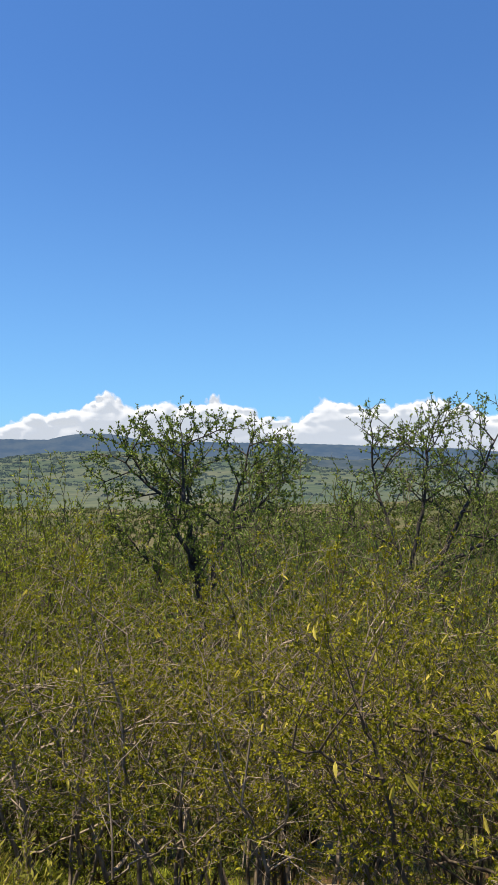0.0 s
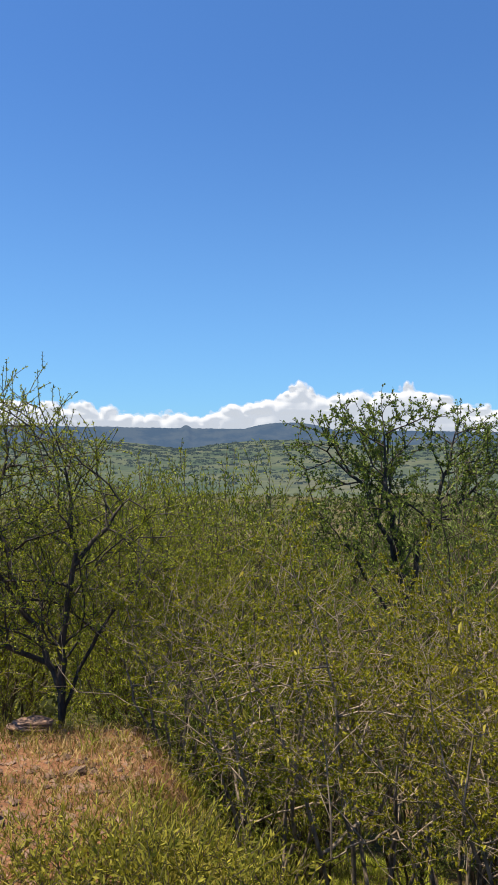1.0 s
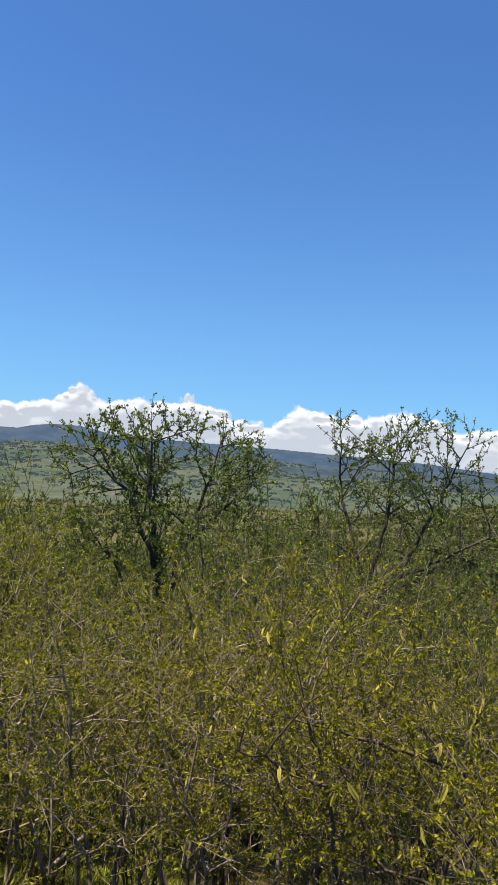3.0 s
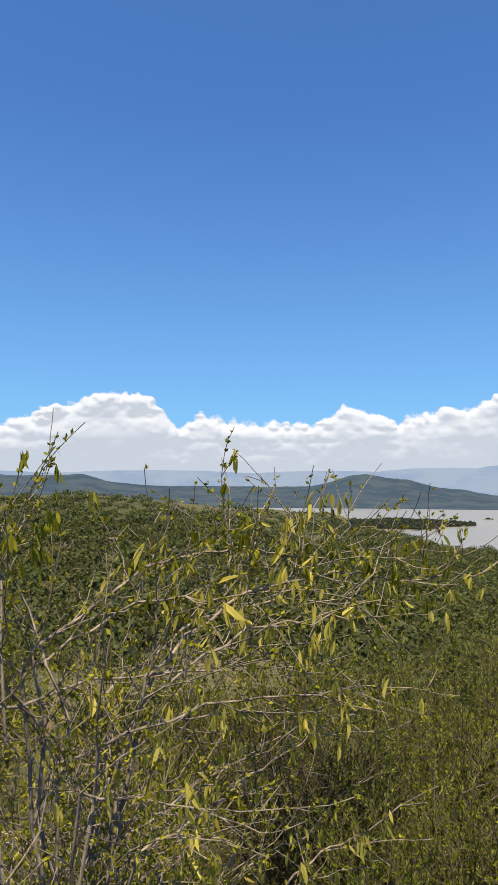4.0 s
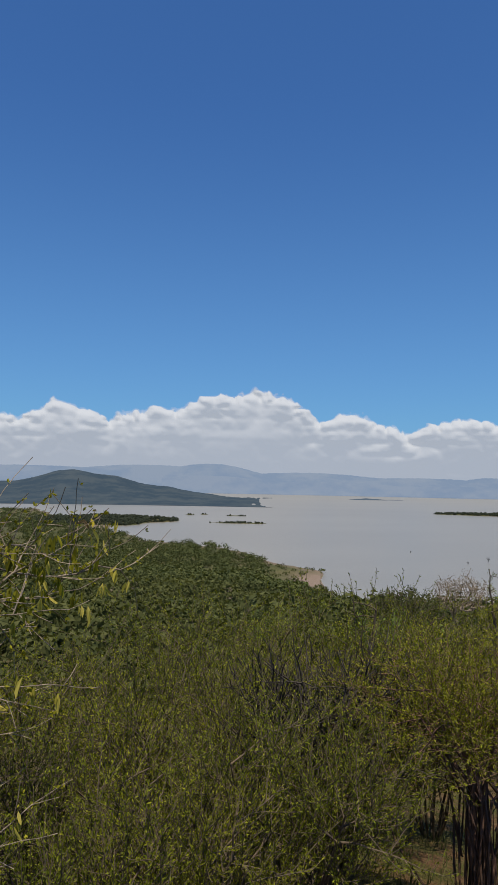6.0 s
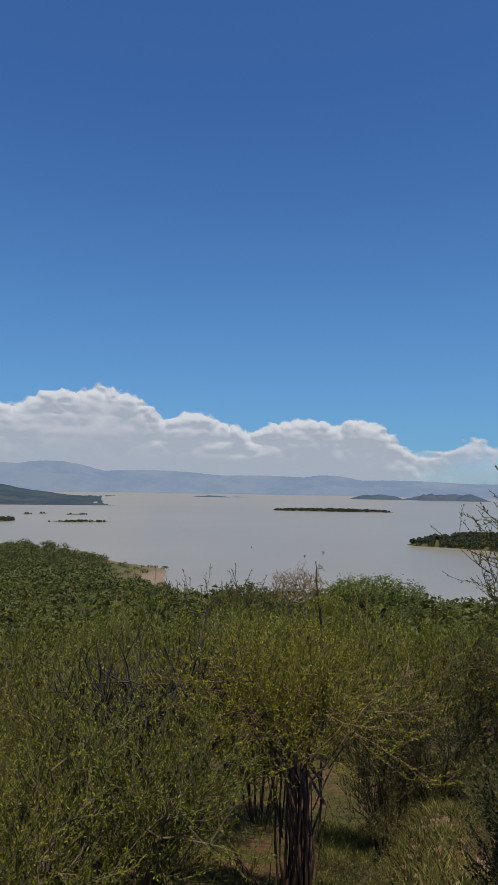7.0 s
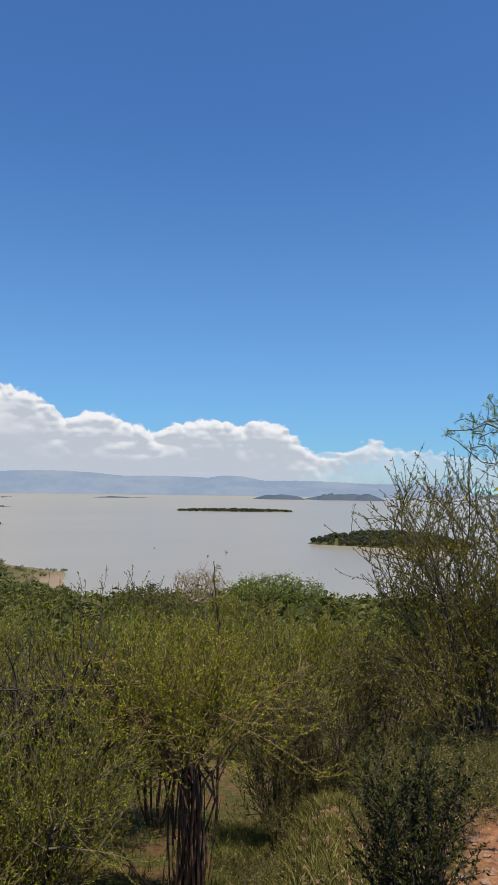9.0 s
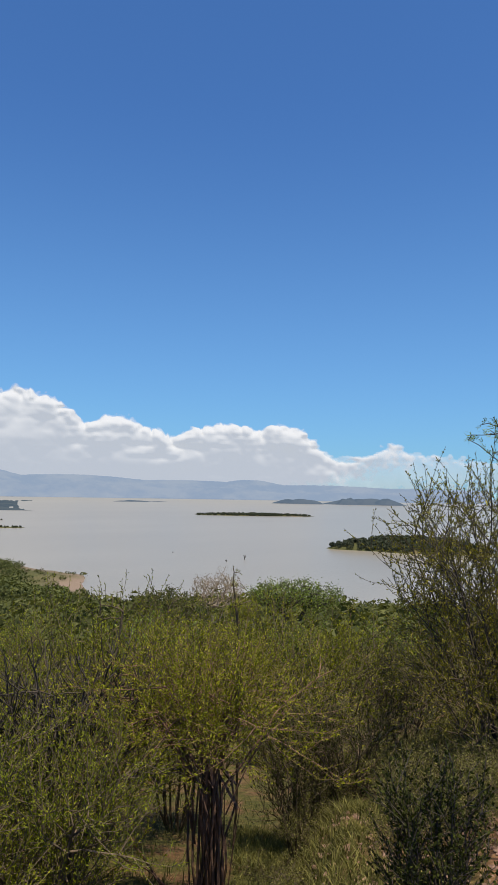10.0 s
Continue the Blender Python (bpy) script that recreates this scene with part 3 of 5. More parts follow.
def plant(name, label, category, seed, stems, lobes, n, bark, leaf, leaf_size=0.028, slim=0.2, per=3, step=0.13, wander=0.12, tip=0.003, power=0.45,
          cap=0.2, spread=0.028, hollow=0.35, twig_load=9, wands=0, wand=0.5, wand_up=0.7, pods=0, pod_size=0.06, group="", lift=0.05, feather=False):
    """A bush or tree with its base at its origin: stems (lines of places), a crown of lobes, twigs that stand out (wands), pods."""
    rng = np.random.default_rng(seed)
    targets = in_lobes(rng, lobes, n, hollow)
    targets = targets[targets[:, 2] > 0.05]
    pos, par = skeleton_of(rng, stems, targets, step, wander, lift)
    if wands:
        ends = np.nonzero(~np.isin(np.arange(len(par)), par) & (pos[:, 2] > np.percentile(pos[:, 2], 45)))[0]
        more, mpar, base = [], [], len(pos)
        for e in rng.choice(ends, min(wands, len(ends)), replace=False):
            out = pos[e] - pos[par[e]]
            out = out / (np.linalg.norm(out) + 1e-9) * 0.5 + rng.normal(0, 0.45, 3) + (0, 0, wand_up)
            out /= np.linalg.norm(out)
            far, prev, k = wand * rng.uniform(0.4, 1.3), e, 6
            for q in range(1, k + 1):
                more.append(pos[e] + out * far * q / k + rng.normal(0, 0.012, 3) + np.array((0, 0, -0.06 * far * (q / k) ** 2)))
                mpar.append(prev)
                prev = base + len(more) - 1
        pos, par = np.concatenate([pos, more]), np.concatenate([par, mpar])
    rad, load = girths(par, tip, power, cap)
    thing = new(name)
    tagged(thing, label, category, group)
    part("trunk", wood_mesh("trunk", pos, par, rad, bark), thing)
    fine = np.nonzero((load <= twig_load) & (par >= 0))[0]
    who = np.repeat(fine, per)
    f = rng.uniform(0, 1, (len(who), 1))
    seat = pos[par[who]] * (1 - f) + pos[who] * f
    way = pos[who] - pos[par[who]]
    way /= np.linalg.norm(way, axis=1, keepdims=True) + 1e-9
    seat = seat + rng.normal(0, spread, seat.shape)
    if feather:
        part("crown", feathers_mesh("crown", rng, seat, way * 0.6 + (0, 0, 0.25), leaf_size, leaf), thing)
    else:
        part("crown", leaves_mesh("crown", rng, seat, way * 0.6, leaf_size, slim, leaf), thing)
    if pods:
        outer = fine[fine >= base] if wands else fine
        for e in np.repeat(rng.choice(np.concatenate([fine, np.repeat(outer, 3)]), pods // 3), 3):
            ob = part("leaf", LOOSE[int(rng.integers(len(LOOSE)))], thing)
            turn = Euler((rng.normal(0, 0.45), rng.normal(0, 0.45), rng.uniform(0, 6.28)))
            ob.matrix_basis = Matrix.LocRotScale(Vector(pos[e] + rng.normal(0, 0.022, 3)), turn, Vector((1, 1, 1)) * pod_size * rng.uniform(0.65, 1.35))
    return thing


def stem(*places, bend=0.06, seed=0, cut=7):
    """A crooked stem through the places."""
    rng, out = np.random.default_rng(seed), []
    for a, b in zip(places, places[1:]):
        a, b = np.array(a, float), np.array(b, float)
        for k in range(cut):
            out.append(a + (b - a) * k / cut + rng.normal(0, bend, 3) * (k > 0) * np.linalg.norm(b - a) * 0.3)
    return out + [np.array(places[-1], float)]


def put(thing, yaw, r, turn=0.0, scale=1.0, sink=0.06):
    p = spot(yaw, r)
    thing.matrix_basis = Matrix.Translation((p.x, p.y, height(p.x, p.y) - sink)) @ Matrix.Rotation(radians(turn), 4, "Z") @ Matrix.Scale(scale, 4)
    return thing

# ---- the trees and bushes round the viewpoint; x to the right, y away, z up from each base ----
def stems_from(rng_seed, ends, bend=0.08, foot=0.08):
    """Several stems that part from one foot."""
    rng = np.random.default_rng(rng_seed)
    out = []
    for k, e in enumerate(ends):
        f = (rng.normal(0, foot), rng.normal(0, foot), 0.0)
        m = (f[0] + (e[0] - f[0]) * 0.4 + rng.normal(0, bend), f[1] + (e[1] - f[1]) * 0.4 + rng.normal(0, bend), e[2] * 0.5)
        out.append(stem(f, m, e, bend=bend, seed=rng_seed + k))
    return out


def grow(rng, lines, orders, inside=None):
    """Wood that branches off the given stems. orders: rows of segment, kink, spacing, angle, length, lift, bare share of the mother branch."""
    pos, par, todo = [], [], []
    for line in lines:
        chain = []
        for k, p in enumerate(line):
            pos.append(np.array(p, float))
            par.append(len(pos) - 2 if k else -1)
            chain.append(len(pos) - 1)
        todo.append(chain)
    for seg, kink, space, angle, length, lift, bare in orders:
        fresh, ca, sa = [], math.cos(radians(angle)), math.sin(radians(angle))
        for chain in todo:
            n, side, gap = len(chain), rng.uniform(0, 6.28), 0.0
            due = space * rng.uniform(0.3, 1.2)
            for k in range(1, n):
                d = pos[chain[k]] - pos[chain[k - 1]]
                far = math.sqrt(d @ d) + 1e-9
                gap, f = gap + far, k / (n - 1)
                if k < n - 1 and (f < bare or gap < due):
                    continue
                for _ in range(1 if k == n - 1 else max(1, min(3, int(gap / space)))):
                    side += 2.4 + rng.normal(0, 0.5)
                    d = d / far if far != 1.0 else d
                    far = 1.0
                    u = np.array((d[1], -d[0], 0.0)) if abs(d[2]) < 0.95 else np.array((1.0, 0.0, 0.0))
                    u /= math.sqrt(u @ u) + 1e-9
                    v = np.array((d[1] * u[2] - d[2] * u[1], d[2] * u[0] - d[0] * u[2], d[0] * u[1] - d[1] * u[0]))
                    out = d.copy() if k == n - 1 else d * ca + (u * math.cos(side) + v * math.sin(side)) * sa
                    out[2] += lift
                    m = max(2, int(length * rng.uniform(0.45, 1.25) * (1.15 - 0.5 * f) / seg))
                    turns = rng.normal(0, kink, (m, 3))
                    turns[:, 2] += lift * 0.12
                    p, prev, twig = pos[chain[k]], chain[k], [chain[k]]
                    for q in range(m):
                        out = out / math.sqrt(out @ out) + turns[q]
                        p = p + out * seg
                        if p[2] < 0.04 or (inside is not None and not inside(p, rng)):
                            break
                        pos.append(p)
                        par.append(prev)
                        prev = len(pos) - 1
                        twig.append(prev)
                    if len(twig) > 1:
                        fresh.append(twig)
                gap, due = 0.0, space * rng.uniform(0.6, 1.4)
        todo = fresh
    return np.array(pos), np.array(par)


def within(lobes, stray=0.35):
    """A test for places inside ellipsoids, which a few twigs overshoot."""
    mids, sizes = np.array([q[0] for q in lobes]), np.array([q[1] for q in lobes])

    def test(p, rng):
        return bool((((p - mids) / sizes) ** 2).sum(1).min() < 1.0) or rng.uniform() < stray
    return test


def grown(name, label, category, seed, lines, orders, bark, leaf, size=0.02, slim=0.3, per=5.0, tuft=1, inside=None, tip=0.0022, power=0.42, cap=0.03, twig_load=6, spread=0.004,
          loose=0.6, hang=0.0, pods=0, pod_size=0.05, group="", wood="trunk"):
    """A bush or tree with its base at its origin, grown by grow(); tuft leaves stand together, per tufts on a piece of twig."""
    rng = np.random.default_rng(seed)
    pos, par = grow(rng, lines, orders, inside)
    rad, load = girths(par, tip, power, cap)
    thing = tagged(new(name), label, category, group)
    tagged(part(wood, wood_mesh(wood, pos, par, rad, bark), thing), kind="stuff" if wood == "stalks" else "")
    fine = np.nonzero((load <= twig_load) & (par >= 0))[0]
    who = np.repeat(fine, rng.poisson(per, len(fine)) if per < 2 else int(per))
    f = rng.uniform(0, 1, (len(who), 1))
    seat = pos[par[who]] * (1 - f) + pos[who] * f + rng.normal(0, spread, (len(who), 3))
    way = pos[who] - pos[par[who]]
    way /= np.linalg.norm(way, axis=1, keepdims=True) + 1e-9
    seat, way = np.repeat(seat, tuft, 0), np.repeat(way, tuft, 0)
    part("crown", leaves_mesh("crown", rng, seat, way * 0.75 + (0, 0, 0.1), size, slim, leaf, hang, False, loose), thing)
    if pods:
        for e in np.repeat(rng.choice(fine, pods // 3), 3):
            ob = part("leaf", LOOSE[int(rng.integers(len(LOOSE)))], thing)
            turn = Euler((rng.normal(0, 0.5), rng.normal(0, 0.5), rng.uniform(0, 6.28)))
            ob.matrix_basis = Matrix.LocRotScale(Vector(pos[e] + rng.normal(0, 0.012, 3)), turn, Vector((1, 1, 1)) * pod_size * rng.uniform(0.6, 1.35))
    return thing


def fan(seed, count, wide, high, deep=0.7, foot=0.08, lean=1.0):
    """Stems that spread from one foot like a vase."""
    rng, out = np.random.default_rng(seed), []
    for k in range(count):
        a = 6.28 * (k + rng.uniform(-0.3, 0.3)) / count
        w = wide * rng.uniform(0.3, 0.85) * lean
        x, y, z = math.cos(a) * w, math.sin(a) * w * deep, high * rng.uniform(0.55, 0.85)
        f = (math.cos(a) * foot, math.sin(a) * foot, 0.0)
        out.append(stem(f, (x * 0.35 + f[0], y * 0.35 + f[1], z * 0.5), (x * 0.75, y * 0.75, z * 0.85), (x, y, z), bend=0.07, seed=seed + k, cut=4))
    return out


def top_of(yaw, r, el):
    """How high a plant must be, at that place, to reach the angle el over the eye's level."""
    p = spot(yaw, r)
    return EYE + (r - ARM) * math.tan(radians(el)) - height(p.x, p.y)


# the dark-trunked acacia on the edge of the red bank
put(grown("acacia_tree", "acacia tree with dark forked trunk and airy light green crown", "tree", 101,
          [stem((0, 0, -0.1), (0.02, 0, 0.5), (-0.16, 0.05, 0.95), (-0.5, 0.1, 1.5), (-0.75, 0.15, 2.1), seed=1, bend=0.05, cut=5), stem((0.03, 0, 0.3), (0.16, 0.03, 0.7), (0.42, 0.0, 1.15), (0.7, 0.1, 1.4), seed=2, bend=0.05, cut=5),
           stem((0.01, 0, 0.45), (0.02, -0.05, 1.0), (0.12, -0.1, 1.7), (0.0, -0.1, 2.5), seed=12, bend=0.05, cut=5), stem((-0.1, 0.03, 0.75), (-0.5, -0.15, 1.0), (-1.0, -0.2, 1.15), (-1.5, -0.2, 1.2), seed=13, bend=0.05, cut=5),
           stem((0.05, 0, 0.2), (0.22, -0.05, 0.5), seed=3, cut=3), stem((-0.5, 0.1, 1.5), (-0.9, -0.1, 2.2), (-1.2, -0.1, 2.9), seed=14, bend=0.05, cut=5), stem((0.12, -0.1, 1.6), (0.5, -0.1, 2.1), (0.75, 0, 2.35), seed=15, bend=0.05, cut=5),
           stem((-0.3, 0.1, 1.2), (-0.55, 0.2, 2.0), (-0.45, 0.2, 2.9), seed=20, bend=0.05, cut=5), stem((-1.0, -0.2, 1.15), (-1.5, 0.1, 1.7), (-1.9, 0.1, 2.3), seed=21, bend=0.05, cut=5)],
          [(0.13, 0.16, 0.085, 64, 1.15, 0.02, 0.25), (0.1, 0.15, 0.09, 55, 0.65, 0.08, 0.1), (0.08, 0.12, 0.085, 48, 0.28, 0.15, 0.1)], DARK_BARK, LIME, size=0.025, slim=0.17, per=3, tuft=3,
          inside=within([((-0.8, 0, 2.5), (1.5, 1.0, 0.75)), ((0.2, 0, 1.75), (1.0, 0.9, 0.7)), ((-0.5, 0, 1.45), (1.6, 1.0, 0.55))], 0.35), tip=0.0024, power=0.44, cap=0.1, loose=0.7), 75.4, 6.5, 75.4, 1.0, 0.12)

# the green umbrella acacia beyond the thicket
TREE_ORDERS = [(0.16, 0.16, 0.1, 58, 1.1, 0.03, 0.38), (0.12, 0.16, 0.09, 52, 0.55, 0.1, 0.1), (0.08, 0.12, 0.085, 48, 0.24, 0.2, 0.1)]
put(grown("acacia_tree", "green acacia tree with dark limbs and dense spreading crown", "tree", 111,
          [stem((0, 0, 0), (0.1, 0, 2.6), (0.0, 0, 3.9), (-0.5, 0.1, 5.0), (-1.3, 0, 5.7), seed=4), stem((0.05, 0, 3.4), (0.35, 0.1, 4.4), (0.6, 0, 5.2), (0.75, 0, 5.9), seed=5),
           stem((0.0, 0, 3.9), (-0.15, -0.2, 4.8), (-0.2, -0.2, 5.7), seed=6), stem((0.3, 0.1, 4.3), (0.9, 0.1, 4.9), (1.3, 0, 5.4), seed=16), stem((0.1, 0, 3.0), (-0.7, 0, 4.2), (-1.1, 0, 4.7), seed=17)],
          TREE_ORDERS, DARK_BARK, GREEN, size=0.032, slim=0.3, per=3, tuft=4, inside=within([((-0.05, 0, 5.4), (1.55, 1.0, 0.8)), ((0.2, 0, 4.5), (1.5, 1.0, 0.9))], 0.22),
          tip=0.0036, power=0.42, cap=0.1, loose=1.0, spread=0.012), 49.4, 10, 49.4, 1.06)

put(grown("acacia_tree", "sparse acacia tree with dark crooked limbs against the sky", "tree", 121,
          [stem((0, 0, 0), (0.0, 0, 2.6), (0.05, 0, 3.9), (-0.35, 0.1, 5.0), (-0.42, 0, 6.15), seed=7), stem((0.02, 0, 3.6), (0.5, 0.1, 4.3), (0.95, 0, 5.3), (1.2, 0, 6.0), seed=8),
           stem((-0.1, 0, 4.3), (-0.7, 0, 4.6), (-1.15, 0, 4.75), seed=9), stem((0.3, 0, 4.0), (1.1, -0.1, 4.5), (1.9, 0, 4.9), seed=18), stem((0.05, 0, 4.0), (0.25, 0, 5.0), (0.3, 0, 5.8), seed=19)],
          TREE_ORDERS, DARK_BARK, GREEN, size=0.03, slim=0.3, per=3, tuft=3, inside=within([((0.75, 0, 5.3), (1.1, 0.9, 0.9)), ((-0.4, 0, 5.4), (0.5, 0.5, 0.85)), ((0.4, 0, 4.3), (1.9, 1.2, 0.75))], 0.25),
          tip=0.0034, power=0.42, cap=0.09, loose=1.0, spread=0.012), 33.2, 9, 33.2, 0.99)


# ---- the thorn thicket in front: pale crooked branches that spread sideways, small tufts of leaves ----
def thicket_bush(yaw, r, el, wide, seed, stems=6, pods=0, leaf=None, bark=None, per=1.6, low=0.45, label="", twigs=1.25, arms=6):
    high = top_of(yaw, r, el)
    lobes = [((0, 0, high * (1 + low) / 2), (wide * 1.15, wide, high * (1 - low) / 2 * 1.05)), ((0, 0, high * 0.6), (wide * 0.7, wide * 0.7, high * 0.42))]
    rng, lines = np.random.default_rng(seed + 900), fan(seed, stems, wide * 1.15, high * 0.9, 0.8, 0.1)
    for k in range(arms):
        start = np.array(lines[k % stems][int(rng.integers(3, 8))])
        a, far = rng.uniform(0, 6.28), wide * rng.uniform(0.8, 1.4)
        way = np.array((math.cos(a), math.sin(a) * 0.7, rng.uniform(0.1, 0.55)))
        lines.append(stem(tuple(start), tuple(start + way * far * 0.5 + rng.normal(0, 0.08, 3)), tuple(start + way * far * (1, 1, 0.8)), bend=0.09, seed=seed + 50 + k, cut=6))
    t = grown("thorn_bush", label or "olive green thorn bush with tangled pale grey branches", "bush", seed, lines,
              [(0.13, 0.2, 0.15 / twigs, 64, 1.05, -0.03, 0.4), (0.09, 0.19, 0.105 / twigs, 58, 0.55, 0.05, 0.1), (0.07, 0.14, 0.085, 52, 0.2, 0.12, 0.1)], bark or GREY_BARK, leaf or OLIVE,
              size=0.021, slim=0.19, per=per, tuft=6, inside=within(lobes, 0.4), tip=0.0013, power=0.51, cap=0.05, twig_load=7, loose=0.85, spread=0.006, pods=pods, pod_size=0.05, group="thorn thicket")
    return put(t, yaw, r, yaw)


POD = "thorn bush with yellow pods hanging on bare grey twigs"
thicket_bush(52, 4.7, -2.5, 1.25, 201, pods=120, leaf=AMBER, low=0.55)
thicket_bush(59.5, 5.0, -4.0, 1.15, 202, pods=60, leaf=OLIVE, per=1.4, low=0.6)
thicket_bush(41, 4.5, -2.0, 1.15, 203, pods=180, leaf=AMBER, label=POD)
thicket_bush(31, 3.9, -3.0, 0.95, 205, pods=240, leaf=AMBER, label=POD, bark=TWIG)
thicket_bush(67, 6.4, -3.5, 0.9, 204, pods=15, stems=6, per=1.4)
thicket_bush(46, 6.3, -1.0, 1.3, 234, leaf=OLIVE, per=1.6)
thicket_bush(36, 6.0, -1.0, 1.2, 236, leaf=OLIVE, per=1.6)


# the nearest bush: long pale branches reaching out sideways, upright leafy shoots, hanging yellow leaves
def reaching_bush():
    x0, y0 = -0.55, 2.15
    drop = EYE - height(x0, y0)
    arms = [[(-0.31, 2.35, -0.52), (-0.04, 2.55, -0.32), (0.24, 2.67, -0.27), (0.44, 2.77, -0.31), (0.78, 2.82, -0.28)], [(-0.3, 2.25, -0.55), (-0.04, 2.41, -0.4), (0.26, 2.5, -0.39), (0.42, 2.58, -0.39)],
            [(-0.38, 2.1, -0.62), (-0.15, 2.35, -0.59), (0.1, 2.47, -0.6), (0.47, 2.62, -0.62)], [(-0.3, 2.2, -0.91), (-0.1, 2.42, -0.87), (0.08, 2.65, -0.83), (0.21, 2.81, -0.81)],
            [(-0.1, 2.3, -1.25), (0.05, 2.42, -1.12), (0.18, 2.52, -1.06), (0.32, 2.59, -1.04)], [(-0.42, 2.1, -0.72), (-0.22, 2.2, -0.79), (-0.05, 2.3, -0.85)]]
    shoots = [[(0.01, 2.62, -0.33), (0.13, 2.69, -0.11), (0.17, 2.72, -0.08)], [(0.06, 2.61, -0.34), (0.21, 2.68, -0.18), (0.25, 2.7, -0.14)], [(-0.13, 2.51, -0.38), (-0.08, 2.55, -0.2), (-0.1, 2.54, -0.12)],
              [(-0.3, 2.39, -0.5), (-0.29, 2.42, -0.3), (-0.3, 2.42, -0.18)], [(0.24, 2.6, -0.39), (0.36, 2.66, -0.28), (0.4, 2.71, -0.2)], [(0.54, 2.78, -0.3), (0.55, 2.79, -0.25)],
              [(-0.45, 2.1, -0.55), (-0.66, 2.25, -0.2), (-0.7, 2.2, 0.0)], [(-0.6, 2.1, -0.6), (-0.66, 2.2, -0.2), (-0.58, 2.28, 0.02)], [(-0.55, 2.2, -0.6), (-0.8, 2.1, -0.3), (-0.9, 2.1, -0.15)]]

    arms += [[(x - 0.16, y + 0.22, z - 0.12) for x, y, z in a] for a in arms[:5]] + [[(x - 0.3, y - 0.05, z + 0.08) for x, y, z in a] for a in arms[:3]]

    def local(line):
        return [(x - x0, y - y0, z + drop) for x, y, z in line]
    lines = [stem((0.02 * k, 0.01 * k, -0.03), (0.1, 0.0, 0.6), local(a)[0], *local(a)[1:], seed=700 + k, bend=0.07, cut=5) for k, a in enumerate(arms)]
    lines += [stem(*local(a), seed=720 + k, bend=0.05, cut=6) for k, a in enumerate(shoots)]
    t = grown("thorn_bush", "thorn bush with long pale branches and hanging yellow leaves", "bush", 206, lines,
              [(0.06, 0.14, 0.065, 52, 0.32, 0.16, 0.25), (0.045, 0.12, 0.06, 48, 0.14, 0.1, 0.1)], GREY_BARK, AMBER, size=0.015, slim=0.26, per=1.0, tuft=3, tip=0.0014, power=0.36, cap=0.0085, twig_load=12,
              loose=0.8, pods=297, pod_size=0.05, group="thorn thicket")
    rng, seats = np.random.default_rng(66), []
    for line in lines:
        for _ in range(11):
            p = line[int(rng.integers(len(line) // 2, len(line)))] + rng.normal(0, 0.06, 3)
            seats += [p + rng.normal(0, 0.008, 3) for _ in range(int(rng.integers(2, 5)))]
    seats = np.array(seats)
    cut = len(seats) * 2 // 3
    for name, mat, some in (("yellow_leaves", YELLOW, seats[:cut]), ("olive_leaves", AMBER, seats[cut:])):
        tagged(part(name, leaves_mesh(name, rng, some, np.tile((0.0, 0.0, -1.2), (len(some), 1)), 0.046, 0.13, mat, 0.4, True, 0.35), t), kind="stuff")
    t.matrix_basis = Matrix.Translation((x0, y0, EYE - drop))


reaching_bush()
thicket_bush(20, 3.3, -10, 0.6, 237, pods=150, stems=6, leaf=AMBER, label=POD, per=1.3)
thicket_bush(9, 3.9, -19, 0.7, 227, pods=120, stems=6, leaf=OLIVE, label=POD, per=1.2)


# ---- domed bushes of fine upright shoots set close with tiny leaves ----
def feathery_bush(yaw, r, el, wide, seed, leaf=None, bark=None, label="", stems=11, size=0.027, per=7, deep=0.8, low=0.12, shoot=0.28, up=0.5, grain=1.0, tip=0.0021, hollow=False):
    high = top_of(yaw, r, el) * 1.13
    rng = np.random.default_rng(seed)
    mid = high * (0.5 + low / 2)
    lobes = [((0, 0, mid), (wide, wide * deep, high - mid))]
    for _ in range(4):
        a, s = rng.uniform(0, 6.28), rng.uniform(0.4, 0.55)
        lobes.append(((math.cos(a) * wide * 0.6, math.sin(a) * wide * 0.5, mid + rng.uniform(-0.1, 0.3) * high * 0.5), (wide * s, wide * s, high * s * 0.5)))
    t = grown("thorn_bush", label or "domed olive bush of fine upright feathery shoots", "bush", seed, fan(seed, stems, wide, high, deep),
              [(0.12 * grain, 0.15, 0.12 * grain, 58, 0.6 * wide, 0.05, 0.45 if hollow else 0.15), (0.09 * grain, 0.13, 0.09 * grain, 48, 0.4 * grain, 0.2, 0.35 if hollow else 0.12),
               (0.085 * grain, 0.07, 0.08 * grain, 40, shoot, up, 0.1)], bark or TWIG, leaf or OLIVE,
              size=size, slim=0.135, per=per, inside=within(lobes, 0.3), tip=tip, power=0.43, cap=0.04, twig_load=5, loose=0.42, group="feathery bushes")
    return put(t, yaw, r, yaw)


UNDER = "low feathery green bush under the viewpoint"
feathery_bush(63, 9.0, -1.2, 1.7, 207, grain=1.5, leaf=LIME, size=0.042, shoot=0.4, label="fresh green feathery bush rising out of the thicket")
feathery_bush(71, 9.5, -1.5, 1.6, 209, grain=1.5, size=0.042, shoot=0.4, leaf=LIME, label="fresh green feathery bush rising out of the thicket")
feathery_bush(43, 8.2, 0.2, 1.5, 208, grain=1.5, leaf=GREEN, size=0.042, shoot=0.35, label="green thorn bush among the thicket")
feathery_bush(30, 7.2, -2.0, 1.3, 210, grain=1.5, leaf=GREEN, size=0.034, label="green thorn bush among the thicket")
feathery_bush(-31, 8.4, -8.0, 1.45, 213, grain=1.15, leaf=FRESH, shoot=0.34, size=0.031)
